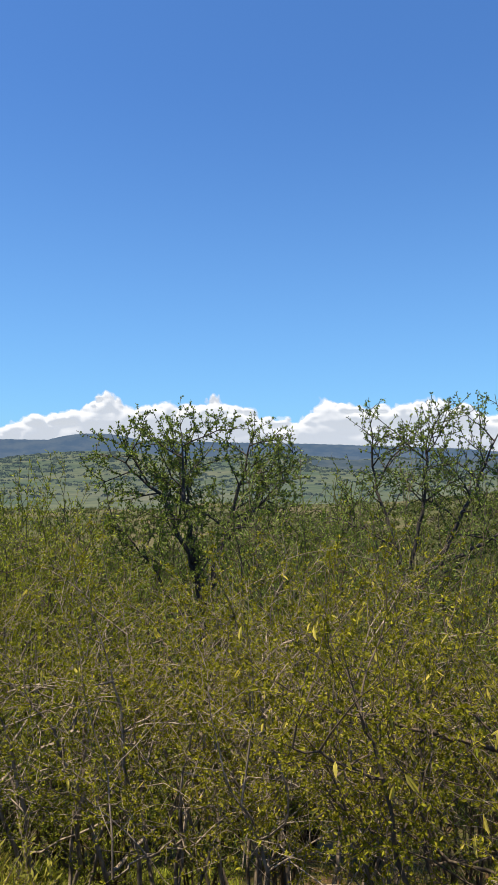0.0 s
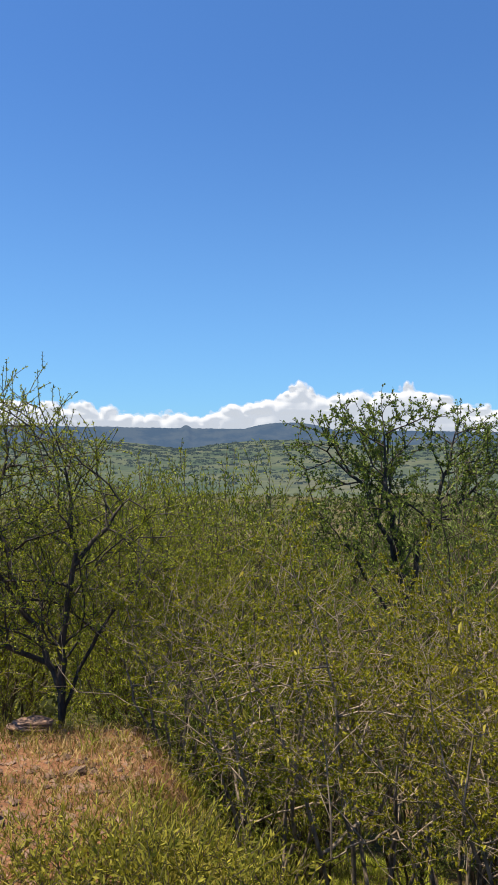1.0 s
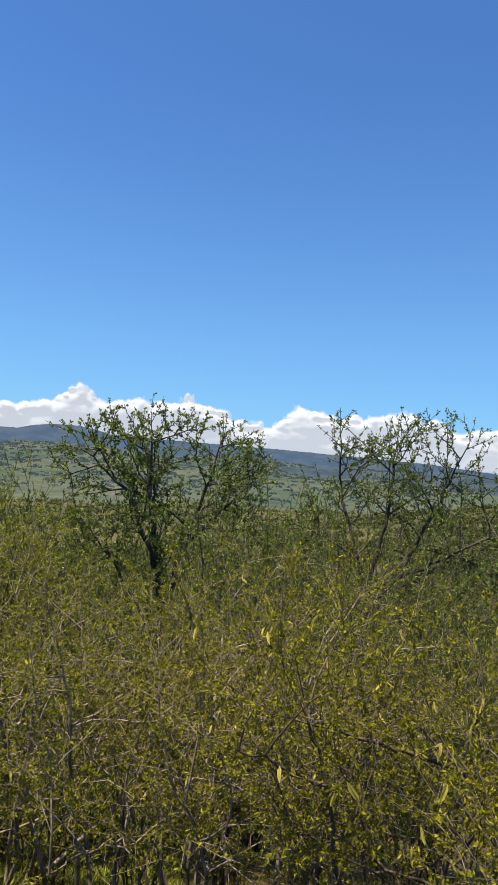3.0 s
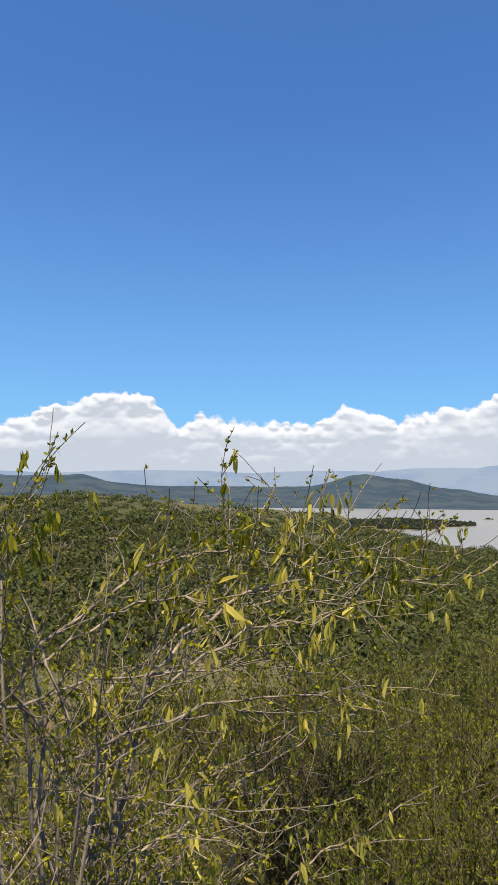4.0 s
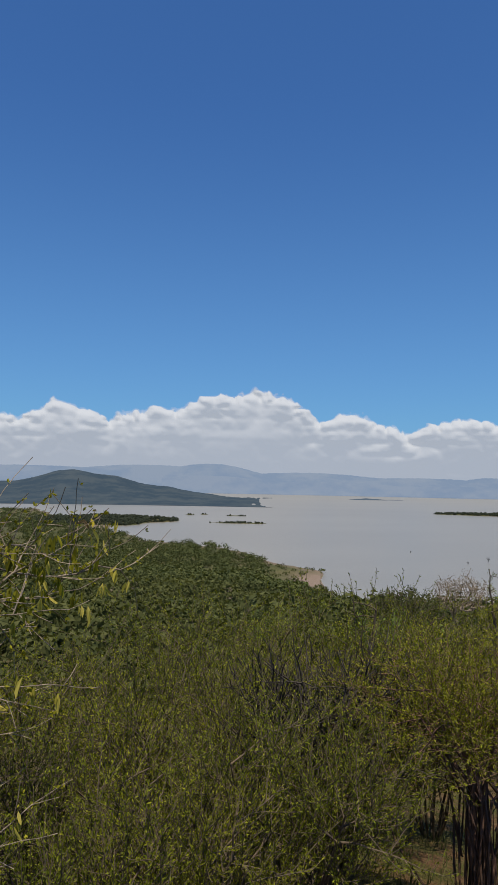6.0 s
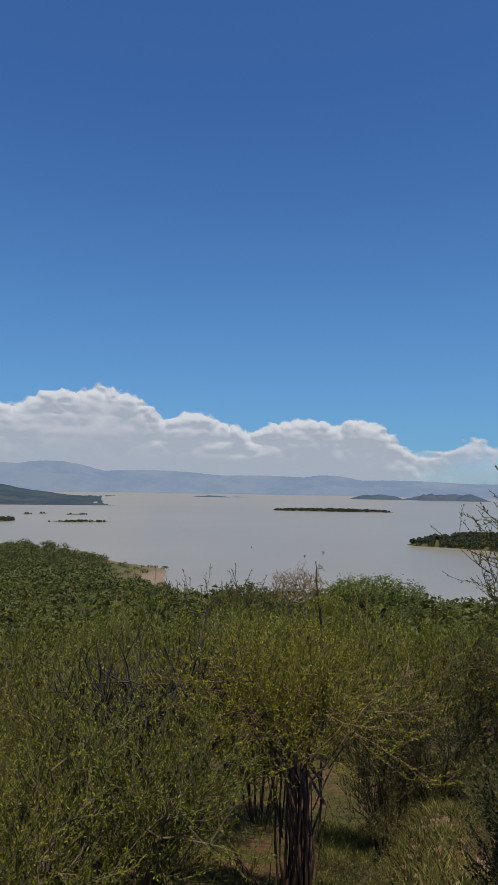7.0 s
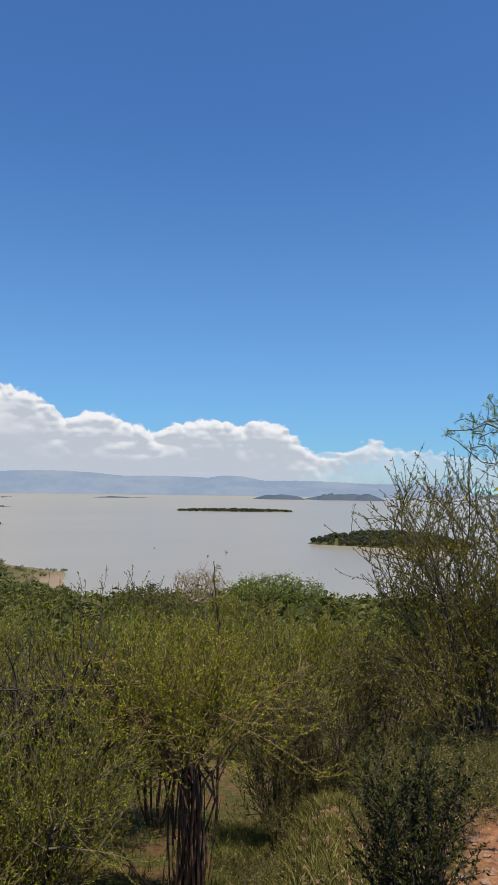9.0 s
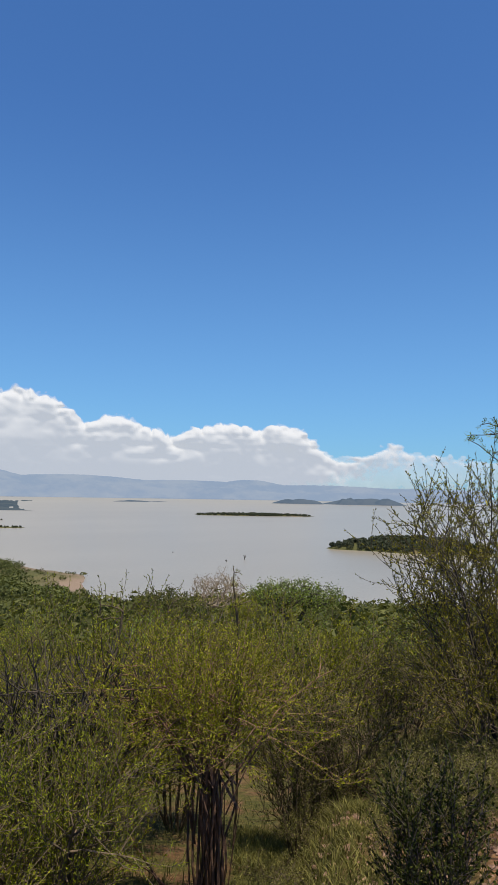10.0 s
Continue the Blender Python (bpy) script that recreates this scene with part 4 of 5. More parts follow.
feathery_bush(-29.8, 6.0, -12.6, 0.95, 214, bark=DARK_BARK, tip=0.0042, hollow=True, per=2, stems=14, label="olive bush with dark bare twigs showing inside")
feathery_bush(-28, 4.9, -17.5, 0.95, 222, leaf=FRESH, label=UNDER, stems=14, grain=0.8, size=0.022, per=8)
feathery_bush(-47.5, 8.6, -9.2, 1.4, 218, grain=1.15, leaf=OLIVE, size=0.031, shoot=0.34)
feathery_bush(-22.5, 9.0, -8.9, 1.5, 216, grain=1.2, leaf=OLIVE, size=0.031, shoot=0.34)
feathery_bush(-15.5, 8.2, -10.8, 1.4, 215, grain=1.15, leaf=FRESH, size=0.03)
feathery_bush(-7.5, 7.6, -13.4, 1.3, 212, leaf=OLIVE, size=0.029)
feathery_bush(-18.5, 5.9, -14.2, 1.1, 223, leaf=OLIVE)
feathery_bush(-10.5, 5.2, -18.0, 1.0, 224, leaf=FRESH)
feathery_bush(0, 8.2, -15.0, 1.3, 211, leaf=DUSK, size=0.029)
feathery_bush(8.5, 7.6, -13.5, 1.2, 238, leaf=OLIVE, size=0.029)
feathery_bush(-24.5, 6.8, -12.4, 1.1, 239, leaf=FRESH)
feathery_bush(-37.5, 9.6, -8.8, 1.3, 217, grain=1.2, leaf=OLIVE, size=0.032)
# added bush whose dark colour stands in for shade in the gap
feathery_bush(-3.5, 5.2, -19.0, 0.8, 226, grain=0.9, leaf=DEEP, label="dark bush added for the shaded gap of the thicket")
feathery_bush(-20, 4.3, -22.5, 0.75, 240, leaf=OLIVE, label=UNDER, stems=12, grain=0.75, size=0.021, per=8)
feathery_bush(-12, 4.1, -25.0, 0.7, 241, leaf=FRESH, label=UNDER, stems=12, grain=0.75, size=0.021, per=8)
feathery_bush(9, 4.4, -25.0, 0.75, 225, leaf=OLIVE, label=UNDER, stems=12, grain=0.75, size=0.021, per=8)
feathery_bush(-60.5, 6.5, -10.0, 0.9, 242, leaf=DUSK, label="brownish olive bush at the foot of the tall one")
# dark leaves paint the shaded undergrowth below the path
feathery_bush(-47, 7.3, -16.5, 0.6, 243, leaf=DEEP, label="dark green bush below the path, shade put into its leaves")
feathery_bush(-50.5, 7.2, -15.5, 0.7, 244, leaf=DEEP, label="dark green bush below the path, shade put into its leaves")
feathery_bush(-55, 9.4, -11.2, 1.2, 219, leaf=DEEP, label="dark green bush below the path, shade put into its leaves")
for k, (yaw, r, el, lf) in enumerate(((80.5, 8.2, -13.0, LIME), (86, 8.0, -11.0, GREEN), (66.5, 7.8, -17.0, GREEN), (70.5, 8.2, -13.0, LIME), (62, 7.6, -18.0, GREEN), (56, 7.4, -18.0, LIME), (49, 7.5, -17, GREEN))):
    feathery_bush(yaw, r, el, 0.85, 229 + 20 * k, leaf=lf, size=0.034, stems=7, label="low green bush in the grass behind the thicket")
for k, (a, r, h, w) in enumerate(((70, 3.15, 0.36, 0.42), (66, 3.1, 0.46, 0.45), (73.5, 3.5, 0.28, 0.35), (63, 3.6, 0.4, 0.45), (60, 3.3, 0.3, 0.35))):
    put(grown("herb", "leafy yellow-green herb of upright stalks at the edge of the bank", "herb", 721 + k, fan(721 + k, 26, w, h, 0.9, w * 0.6),
              [(0.04, 0.12, 0.05, 32, 0.16, 0.5, 0.15)], TWIG, HERB, size=0.034, slim=0.12, per=3, tip=0.0011, power=0.3, cap=0.004, twig_load=9, loose=0.5, wood="stalks"), a, r, a)

# pale herbs on the slope beside the path
herb = plant("herb", "low pale grey-green herb on the grassy slope", "herb", 228, stems_from(228, [(0.1, 0, 0.15), (-0.12, 0.1, 0.16), (0.05, -0.1, 0.15)], foot=0.12),
             [((0, 0, 0.13), (0.32, 0.3, 0.13))], 260, TWIG, PALE, leaf_size=0.012, slim=0.2, per=9, cap=0.003, step=0.06, tip=0.001, spread=0.015, wands=40, wand=0.12, group="herbs on the slope")
hr = np.random.default_rng(12)
for k, (a, r) in enumerate(((-46, 5.4), (-47.5, 7.4), (-54.5, 5.2), (-55, 6.0), (-50, 8.2), (-58, 4.9), (-60, 5.8), (-48, 6.8), (-55, 6.6), (-45.5, 6.3), (-55.5, 7.4), (-49.5, 7.2), (-57, 6.1), (-61, 5.2), (-62.5, 6.2), (-58.5, 7.2), (-54, 7.6), (-64.5, 5.8), (-56.5, 5.6))):
    put(herb if k == 0 else copy_thing(herb, Matrix()), a, r, hr.uniform(0, 360), hr.uniform(0.8, 1.4))

# the bush with the shaggy red-brown trunk
def shaggy_bush():
    rb = np.random.default_rng(5)
    yaw, r = -40.3, 5.7
    high = top_of(yaw, r, -10.6) * 1.1
    lines = []
    for k in range(20):
        a = rb.uniform(0, 6.28)
        w = rb.uniform(0.3, 1.2)
        f = (rb.normal(0, 0.075), rb.normal(0, 0.06), 0.0)
        lines.append(stem(f, (f[0] * 0.9 + rb.normal(0, 0.02), f[1] * 0.9, high * 0.42), (math.cos(a) * w * 0.5, math.sin(a) * w * 0.4, high * 0.68), (math.cos(a) * w, math.sin(a) * w * 0.8, high * rb.uniform(0.6, 0.86)), seed=40 + k, bend=0.05, cut=5))
    lines += [stem((-0.12, -0.05, 0), (-0.55, -0.1, high * 0.25), (-1.0, 0.0, high * 0.48), seed=70), stem((-0.1, -0.1, 0), (-0.4, -0.25, high * 0.2), (-0.8, -0.3, high * 0.3), seed=71)]
    lobes = [((0.05, 0, high * 0.72), (1.4, 1.0, high * 0.24)), ((-0.7, -0.2, high * 0.5), (0.65, 0.8, high * 0.28)), ((0.75, -0.1, high * 0.55), (0.7, 0.8, high * 0.24)), ((0, -0.45, high * 0.55), (0.8, 0.6, high * 0.2))]
    t = grown("thorn_bush", "domed olive bush on a clump of shaggy red-brown stems", "bush", 231, lines,
              [(0.11, 0.15, 0.09, 62, 0.6, -0.02, 0.5), (0.08, 0.12, 0.085, 50, 0.36, 0.18, 0.1), (0.08, 0.08, 0.08, 42, 0.24, 0.45, 0.1)], RED_BARK, OLIVE, size=0.024, slim=0.15, per=8, inside=within(lobes, 0.25),
              tip=0.0015, power=0.46, cap=0.045, twig_load=8, loose=0.45, group="feathery bushes")
    put(t, yaw, r, yaw)
    # strips of bark that peel off the stems
    verts, faces = [], []
    for k in range(70):
        s = lines[int(rb.integers(20))]
        i = int(rb.integers(0, 7))
        a, b = np.array(s[i]), np.array(s[min(i + 3, 10)])
        side = rb.normal(0, 1, 3)
        side[2] = 0
        side /= np.linalg.norm(side)
        away = np.cross(side, (0, 0, 1)) * 0.045
        a, b = a + away, b + away * rb.uniform(0.9, 1.6)
        q, w = len(verts), side * rb.uniform(0.006, 0.016)
        verts += [a - w, a + w, (a + b) / 2 + w - away * 0.2, b + w * 0.3, b - w * 0.3, (a + b) / 2 - w - away * 0.2]
        faces += [(q, q + 1, q + 2, q + 5), (q + 5, q + 2, q + 3, q + 4)]
    part("peeling_bark", mesh_of("peeling_bark", np.array(verts), np.array(faces), RED_BARK), t, "strips of peeling red-brown bark")


shaggy_bush()

# the tall feathery bush beyond the meadow
put(grown("thorn_bush", "tall feathery thorn bush with upright twigs and dry pods", "bush", 241, fan(241, 17, 1.8, 3.0, 0.7, 0.2, 1.1),
          [(0.12, 0.12, 0.11, 50, 0.95, 0.08, 0.15), (0.09, 0.1, 0.115, 45, 0.5, 0.15, 0.12), (0.09, 0.07, 0.1, 38, 0.28, 0.25, 0.1)], DARK_BARK, DUSK, size=0.027, slim=0.18, per=6, tuft=1,
          inside=within([((0.3, 0, 1.8), (1.6, 1.1, 1.2)), ((1.0, 0, 2.2), (1.2, 0.9, 1.1)), ((0, 0, 0.9), (1.4, 0.9, 0.8))], 0.4), tip=0.0022, power=0.4, cap=0.03, twig_load=4, loose=0.6,
          pods=150, pod_size=0.045, group="feathery bushes"), -63.2, 7.2, -63.2, 1.0, 0.1)
# the tree whose branch reaches in over it
put(plant("acacia_tree", "acacia tree reaching thin leafy branches over the path", "tree", 251,
          [stem((0, 0, 0), (0.3, 0, 1.2), (-0.1, 0, 1.9), (-0.7, 0, 2.1), seed=61)],
          [((-0.72, 0, 2.14), (0.32, 0.35, 0.16)), ((0.75, 0, 2.2), (0.4, 0.5, 0.3))], 260, DARK_BARK, GREEN,
          leaf_size=0.03, per=4, feather=True, spread=0.012, cap=0.05, step=0.09, tip=0.0022, wands=20, wand=0.2), -73, 4.0, -73)
# the dark shrub by the path
put(grown("shrub", "small dark green shrub beside the red path", "shrub", 261, fan(261, 12, 0.3, 0.95, 0.9, 0.05),
          [(0.07, 0.13, 0.055, 42, 0.3, 0.2, 0.1), (0.05, 0.12, 0.05, 45, 0.17, 0.2, 0.1)], DARK_BARK, DEEP, size=0.018, slim=0.24, per=8,
          inside=within([((0, 0, 0.45), (0.32, 0.3, 0.5)), ((-0.02, 0, 0.22), (0.36, 0.32, 0.25))], 0.3), tip=0.0018, power=0.4, cap=0.012, twig_load=8, loose=0.7), -55.8, 3.45, -55.8)

# trees by the shore below
put(plant("acacia_tree", "flat-topped green acacia standing above the lake shore", "tree", 271, [stem((0, 0, 0), (0.1, 0, 1.6), (0.6, 0, 3.2), seed=71), stem((0.1, 0, 1.4), (-0.7, 0, 2.6), (-1.0, 0, 3.4), seed=72)],
          [((0, 0, 3.5), (2.5, 1.8, 0.7)), ((-0.7, 0, 3.3), (1.9, 1.3, 0.6)), ((0.9, 0, 3.2), (1.6, 1.3, 0.5))], 1000, DARK_BARK, GREEN, leaf_size=0.08, slim=0.3, per=10, cap=0.13, step=0.35, tip=0.012, spread=0.12), -46.6, 38, -46.6, 1.05, 0.75)
put(plant("acacia_tree", "brownish olive acacia with many fine branches", "tree", 281, [stem((0, 0, 0), (0.1, 0, 1.2), (0.6, 0, 2.6), seed=73), stem((0.05, 0, 0.8), (-0.6, 0, 2.2), (-0.8, 0, 2.9), seed=74)],
          [((0, 0, 3.0), (1.9, 1.6, 1.1))], 600, TWIG, SCRUB, leaf_size=0.11, slim=0.3, per=5, cap=0.12, step=0.3, tip=0.011, spread=0.1, wands=40, wand=0.5), -36.3, 33, -36.3, 0.85)
put(plant("dry_tree", "leafless pinkish grey dry tree above the shore", "tree", 291, [stem((0, 0, 0), (0.1, 0, 1.6), (0.5, 0, 2.8), seed=75), stem((0.1, 0, 1.2), (-0.5, 0, 2.5), seed=76)],
          [((0, 0, 3.4), (1.7, 1.5, 0.9))], 500, GREY_BARK, DRY, leaf_size=0.08, slim=0.2, per=3, cap=0.12, step=0.3, tip=0.011, spread=0.08, wands=40, wand=0.5), -40.2, 36, -40.2, 0.92)


# thin stalks standing above the thicket
put(plant("dry_stalk", "tall thin stalk with a few leaves above the bushes", "plant", 295, [stem((0, 0, 0), (0.05, 0, 1.8), (0.0, 0, 2.8), (-0.06, 0, 3.4), seed=81, bend=0.03)],
          [((0.0, 0, 3.0), (0.1, 0.1, 0.35)), ((0.12, 0, 2.95), (0.1, 0.05, 0.06))], 26, TWIG, OLIVE, leaf_size=0.04, per=4, feather=True, spread=0.01, cap=0.018, step=0.08, tip=0.005), -41.9, 9, -41.9)
put(plant("dry_stalk", "bare forked shoots standing above the bushes", "plant", 296, [stem((0, 0, 0), (0.05, 0, 1.6), (-0.05, 0, 2.7), seed=82, bend=0.03), stem((0, 0, 1.4), (0.15, 0, 2.1), (0.2, 0, 2.55), seed=83, bend=0.03)],
          [((0.05, 0, 2.5), (0.2, 0.1, 0.2))], 20, TWIG, OLIVE, leaf_size=0.03, per=2, feather=True, spread=0.01, cap=0.016, step=0.08, tip=0.004), -31.7, 7.6, -31.7)


# ---- tall bushes closing the view over the valley ----
def tall_bushes():
    rng = np.random.default_rng(88)
    kinds = []
    for k, (leaf, lab) in enumerate(((LIME, "tall feathery yellow-green bush in the valley"), (GREEN, "tall dense green bush in the valley"), (OLIVE, "tall olive thorn bush in the valley"))):
        lobes = [((0, 0, 3.4), (1.9, 1.6, 2.3)), ((0.9, 0.3, 3.9), (1.1, 1.0, 1.4)), ((-0.9, -0.3, 3.7), (1.1, 1.0, 1.4))]
        kinds.append(grown("tall_bush", lab, "bush", 320 + k, fan(320 + k, 12, 1.7, 5.2), [(0.25, 0.15, 0.3, 52, 1.2, 0.08, 0.2), (0.18, 0.12, 0.22, 46, 0.8, 0.2, 0.12), (0.2, 0.07, 0.18, 40, 0.55, 0.45, 0.1)],
                           TWIG, leaf, size=0.07, slim=0.15, per=6, inside=within(lobes, 0.3), tip=0.004, cap=0.06, twig_load=3, loose=0.5, group="tall bushes in the valley"))
    used = set()
    for yaw, r, top, k in ((88, 12, 0.48, 2), (83, 14, 0.68, 1), (79, 11.5, 0.38, 2), (71, 13, 0.28, 0), (65, 11.5, 0.38, 0), (60, 13, 0.18, 1), (55.5, 12.5, 0.08, 1), (47, 12, 0.18, 1), (41, 13, 0.18, 1), (36, 11.5, 0.18, 2),
                           (27, 12, -0.55, 1), (22, 10.5, -1.05, 2)):
        thing = kinds[k] if k not in used else copy_thing(kinds[k], Matrix())
        used.add(k)
        p = spot(yaw, r)
        put(thing, yaw, r, rng.uniform(0, 360), (EYE + top - height(p.x, p.y)) / 5.9)


tall_bushes()


# ---- bushes all over the near slopes ----
def slope_bushes():
    rng = np.random.default_rng(77)
    kinds = []
    for k, (leaf, bark, lab) in enumerate(((OLIVE, TWIG, "olive green bush on the slope"), (GREEN, TWIG, "green bush on the slope"), (SCRUB, GREY_BARK, "grey-green scrubby bush on the slope"),
                                          (FRESH, TWIG, "light green bush on the slope"), (DRY, GREY_BARK, "dry brown bush on the slope"))):
        lobes = [((0, 0, 1.5), (1.4, 1.3, 1.0)), ((0.7, 0.3, 1.6), (0.8, 0.8, 0.8)), ((-0.6, -0.3, 1.3), (0.9, 0.8, 0.7))]
        kinds.append(grown("slope_bush", lab, "bush", 300 + k, fan(300 + k, 9, 1.3, 2.1), [(0.2, 0.16, 0.22, 55, 0.85, 0.05, 0.2), (0.15, 0.13, 0.17, 50, 0.55, 0.15, 0.12), (0.13, 0.1, 0.15, 42, 0.32, 0.3, 0.1)],
                           bark, leaf, size=0.075, slim=0.26, per=4, inside=within(lobes, 0.3), tip=0.005, cap=0.06, twig_load=3, group="bushes on the slope"))
    first, made = set(), 0
    while made < 32:
        yaw, r = rng.uniform(-68, 92), math.exp(rng.uniform(math.log(12.0), math.log(60)))
        k = int(rng.choice(5, p=(0.36, 0.26, 0.16, 0.14, 0.08)))
        s = rng.uniform(0.7, 1.35) * (1.0 if r > 18 else 0.9)
        thing = kinds[k] if k not in first else copy_thing(kinds[k], Matrix())
        first.add(k)
        put(thing, yaw, r, rng.uniform(0, 360), s)
        made += 1
    # a row that stands against the water
    for yaw, r, k in ((-31, 24, 0), (-34.5, 25, 1), (-38, 23, 0), (-40.8, 28, 2), (-43.5, 27, 3), (-47, 25, 1), (-50.5, 24, 0), (-54, 26, 1), (-57, 22, 2)):
        p = spot(yaw, r)
        thing = kinds[k] if k not in first else copy_thing(kinds[k], Matrix())
        first.add(k)
        put(thing, yaw, r, rng.uniform(0, 360), (EYE - r * 0.163 - height(p.x, p.y)) / 2.7)
    for k in range(5):
        if k not in first:
            put(kinds[k], 100 + 6 * k, 20)


slope_bushes()


# ---- scrub and woodland farther off ----
def far_scrub(name, label, mat, seed, count, r0, r1, yaw0, yaw1, size, tris, keep):
    """Many shrubs of small clumps of leaves, too many to count."""
    rng = np.random.default_rng(seed)
    yaw, r = rng.uniform(yaw1, yaw0, count * 3), np.exp(rng.uniform(math.log(r0), math.log(r1), count * 3))
    x, y = -np.sin(np.radians(yaw)) * r, np.cos(np.radians(yaw)) * r
    z = land(x, y)
    ok = (z > 0.5) & keep(x, y, yaw, r, rng)
    x, y, z = (q[ok][:count] for q in (x, y, z))
    n = len(x)
    s = size * rng.uniform(0.5, 1.35, n) * (1 + 0.3 * (rng.uniform(0, 1, n) > 0.85))
    d = rng.normal(0, 1, (n, tris, 3))
    d[..., 2] = np.abs(d[..., 2]) * 0.9 - 0.25
    d /= np.linalg.norm(d, axis=2, keepdims=True)
    shape = np.stack([rng.uniform(0.85, 1.3, n), rng.uniform(0.85, 1.3, n), rng.uniform(0.6, 0.95, n)], 1) * s[:, None]
    lump = 1 + 0.22 * np.sin(d[..., 0] * 5 + rng.uniform(0, 6, (n, 1))) * np.cos(d[..., 1] * 4 + rng.uniform(0, 6, (n, 1)))
    c = np.stack([x, y, z + 0.42 * s], 1)[:, None] + d * shape[:, None] * (lump * rng.uniform(0.78, 1.05, (n, tris)))[..., None]
    nrm = (d + rng.normal(0, 0.25, d.shape)).reshape(-1, 3)
    nrm /= np.linalg.norm(nrm, axis=1, keepdims=True)
    u, v = perp(nrm)
    a = rng.uniform(0, 2 * np.pi, (len(nrm), 1))
    w = np.repeat(s, tris)[:, None] * rng.uniform(0.12, 0.25, (len(nrm), 1)) * (60 / tris) ** 0.5
    c = c.reshape(-1, 3)
    verts = np.stack([c + w * (np.cos(a + q) * u + np.sin(a + q) * v) for q in (0, 2.1, 4.2)], 1).reshape(-1, 3)
    tagged(new(name, mesh_of(name, verts, np.arange(len(verts)).reshape(-1, 3), mat)), label, "scrub", kind="stuff")


def anywhere(x, y, yaw, r, rng):
    return wave(x, y, 0.02, 61, 3) + rng.uniform(-0.5, 0.5, len(x)) > -0.42


def by_shore(x, y, yaw, r, rng):
    return (land(x, y) < EYE - 29) & (yaw < 6) & ((yaw > -24.5) | (r < 240))


far_scrub("near_scrub", "olive scrub on the slope below the viewpoint", SCRUB, 401, 1700, 30, 260, 95, -72, 1.0, 64, anywhere)
far_scrub("slope_scrub", "rounded olive shrubs on the slope above the shore", SCRUB, 409, 1100, 60, 280, 42, -62, 1.9, 80, anywhere)
far_scrub("hillside_scrub", "olive scrub scattered over the hillsides", SCRUB, 406, 2600, 130, 700, 95, -40, 1.6, 50, anywhere)
far_scrub("open_scrub", "low olive scrub on the open hillside", SCRUB, 407, 2600, 55, 210, 30, -28, 1.0, 46, anywhere)
far_scrub("green_scrub", "dark green shrubs scattered over the hillsides", WOODS, 402, 2400, 70, 900, 95, -62, 1.5, 50, anywhere)
far_scrub("dry_scrub", "greyish dry scrub on the hillsides", BARE, 403, 900, 110, 500, 95, -40, 1.1, 60, anywhere)
far_scrub("shore_woodland", "dense dark green woodland down to the lake shore", WOODS, 404, 2000, 150, 1150, 6, -28, 2.7, 110, by_shore)
far_scrub("shore_meadow", "bright green meadow plants behind the beach", MEADOW, 408, 2200, 242, 318, -23.8, -28.2, 0.6, 24, lambda x, y, yaw, r, rng: r > 0)
far_scrub("valley_scrub", "dark bushes dotted over the valley floor", WOODS, 405, 1600, 150, 650, 95, 22, 1.6, 40, anywhere)


def plain_shrubs():
    """Dark clumps of scrub scattered over the plain below the hills."""
    rng = np.random.default_rng(411)
    n, tris = 4200, 14
    yaw, ss = rng.uniform(26, 92, n), rng.uniform(0.06, 0.93, n) ** 0.8
    r = 400 + 2900 * ss
    top = 3300 * np.tan(np.radians(PLAIN_LINE(yaw)))
    x, y, z = -np.sin(np.radians(yaw)) * r, np.cos(np.radians(yaw)) * r, EYE - 34 + (top + 34) * ss ** 1.25
    ok = wave(x, y, 0.004, 71, 3) + rng.uniform(-0.6, 0.6, n) > -0.1
    x, y, z, r = (q[ok] for q in (x, y, z, r))
    n = len(x)
    s = rng.uniform(0.6, 1.5, n) * (1.6 + r / 560)
    d = rng.normal(0, 1, (n, tris, 3))
    d[..., 2] = np.abs(d[..., 2])
    d /= np.linalg.norm(d, axis=2, keepdims=True)
    c = np.stack([x, y, z], 1)[:, None] + d * s[:, None, None] * (1.5, 1.5, 0.7)
    u, v = perp(d.reshape(-1, 3))
    c, w = c.reshape(-1, 3), np.repeat(s, tris)[:, None] * 0.55
    verts = np.stack([c + w * (math.cos(q) * u + math.sin(q) * v) for q in (0, 2.1, 4.2)], 1).reshape(-1, 3)
    tagged(new("plain_scrub", mesh_of("plain_scrub", verts, np.arange(len(verts)).reshape(-1, 3), HAZY_SCRUB)), "dark shrubs dotted over the plain, haze painted in", "scrub", kind="stuff")


plain_shrubs()


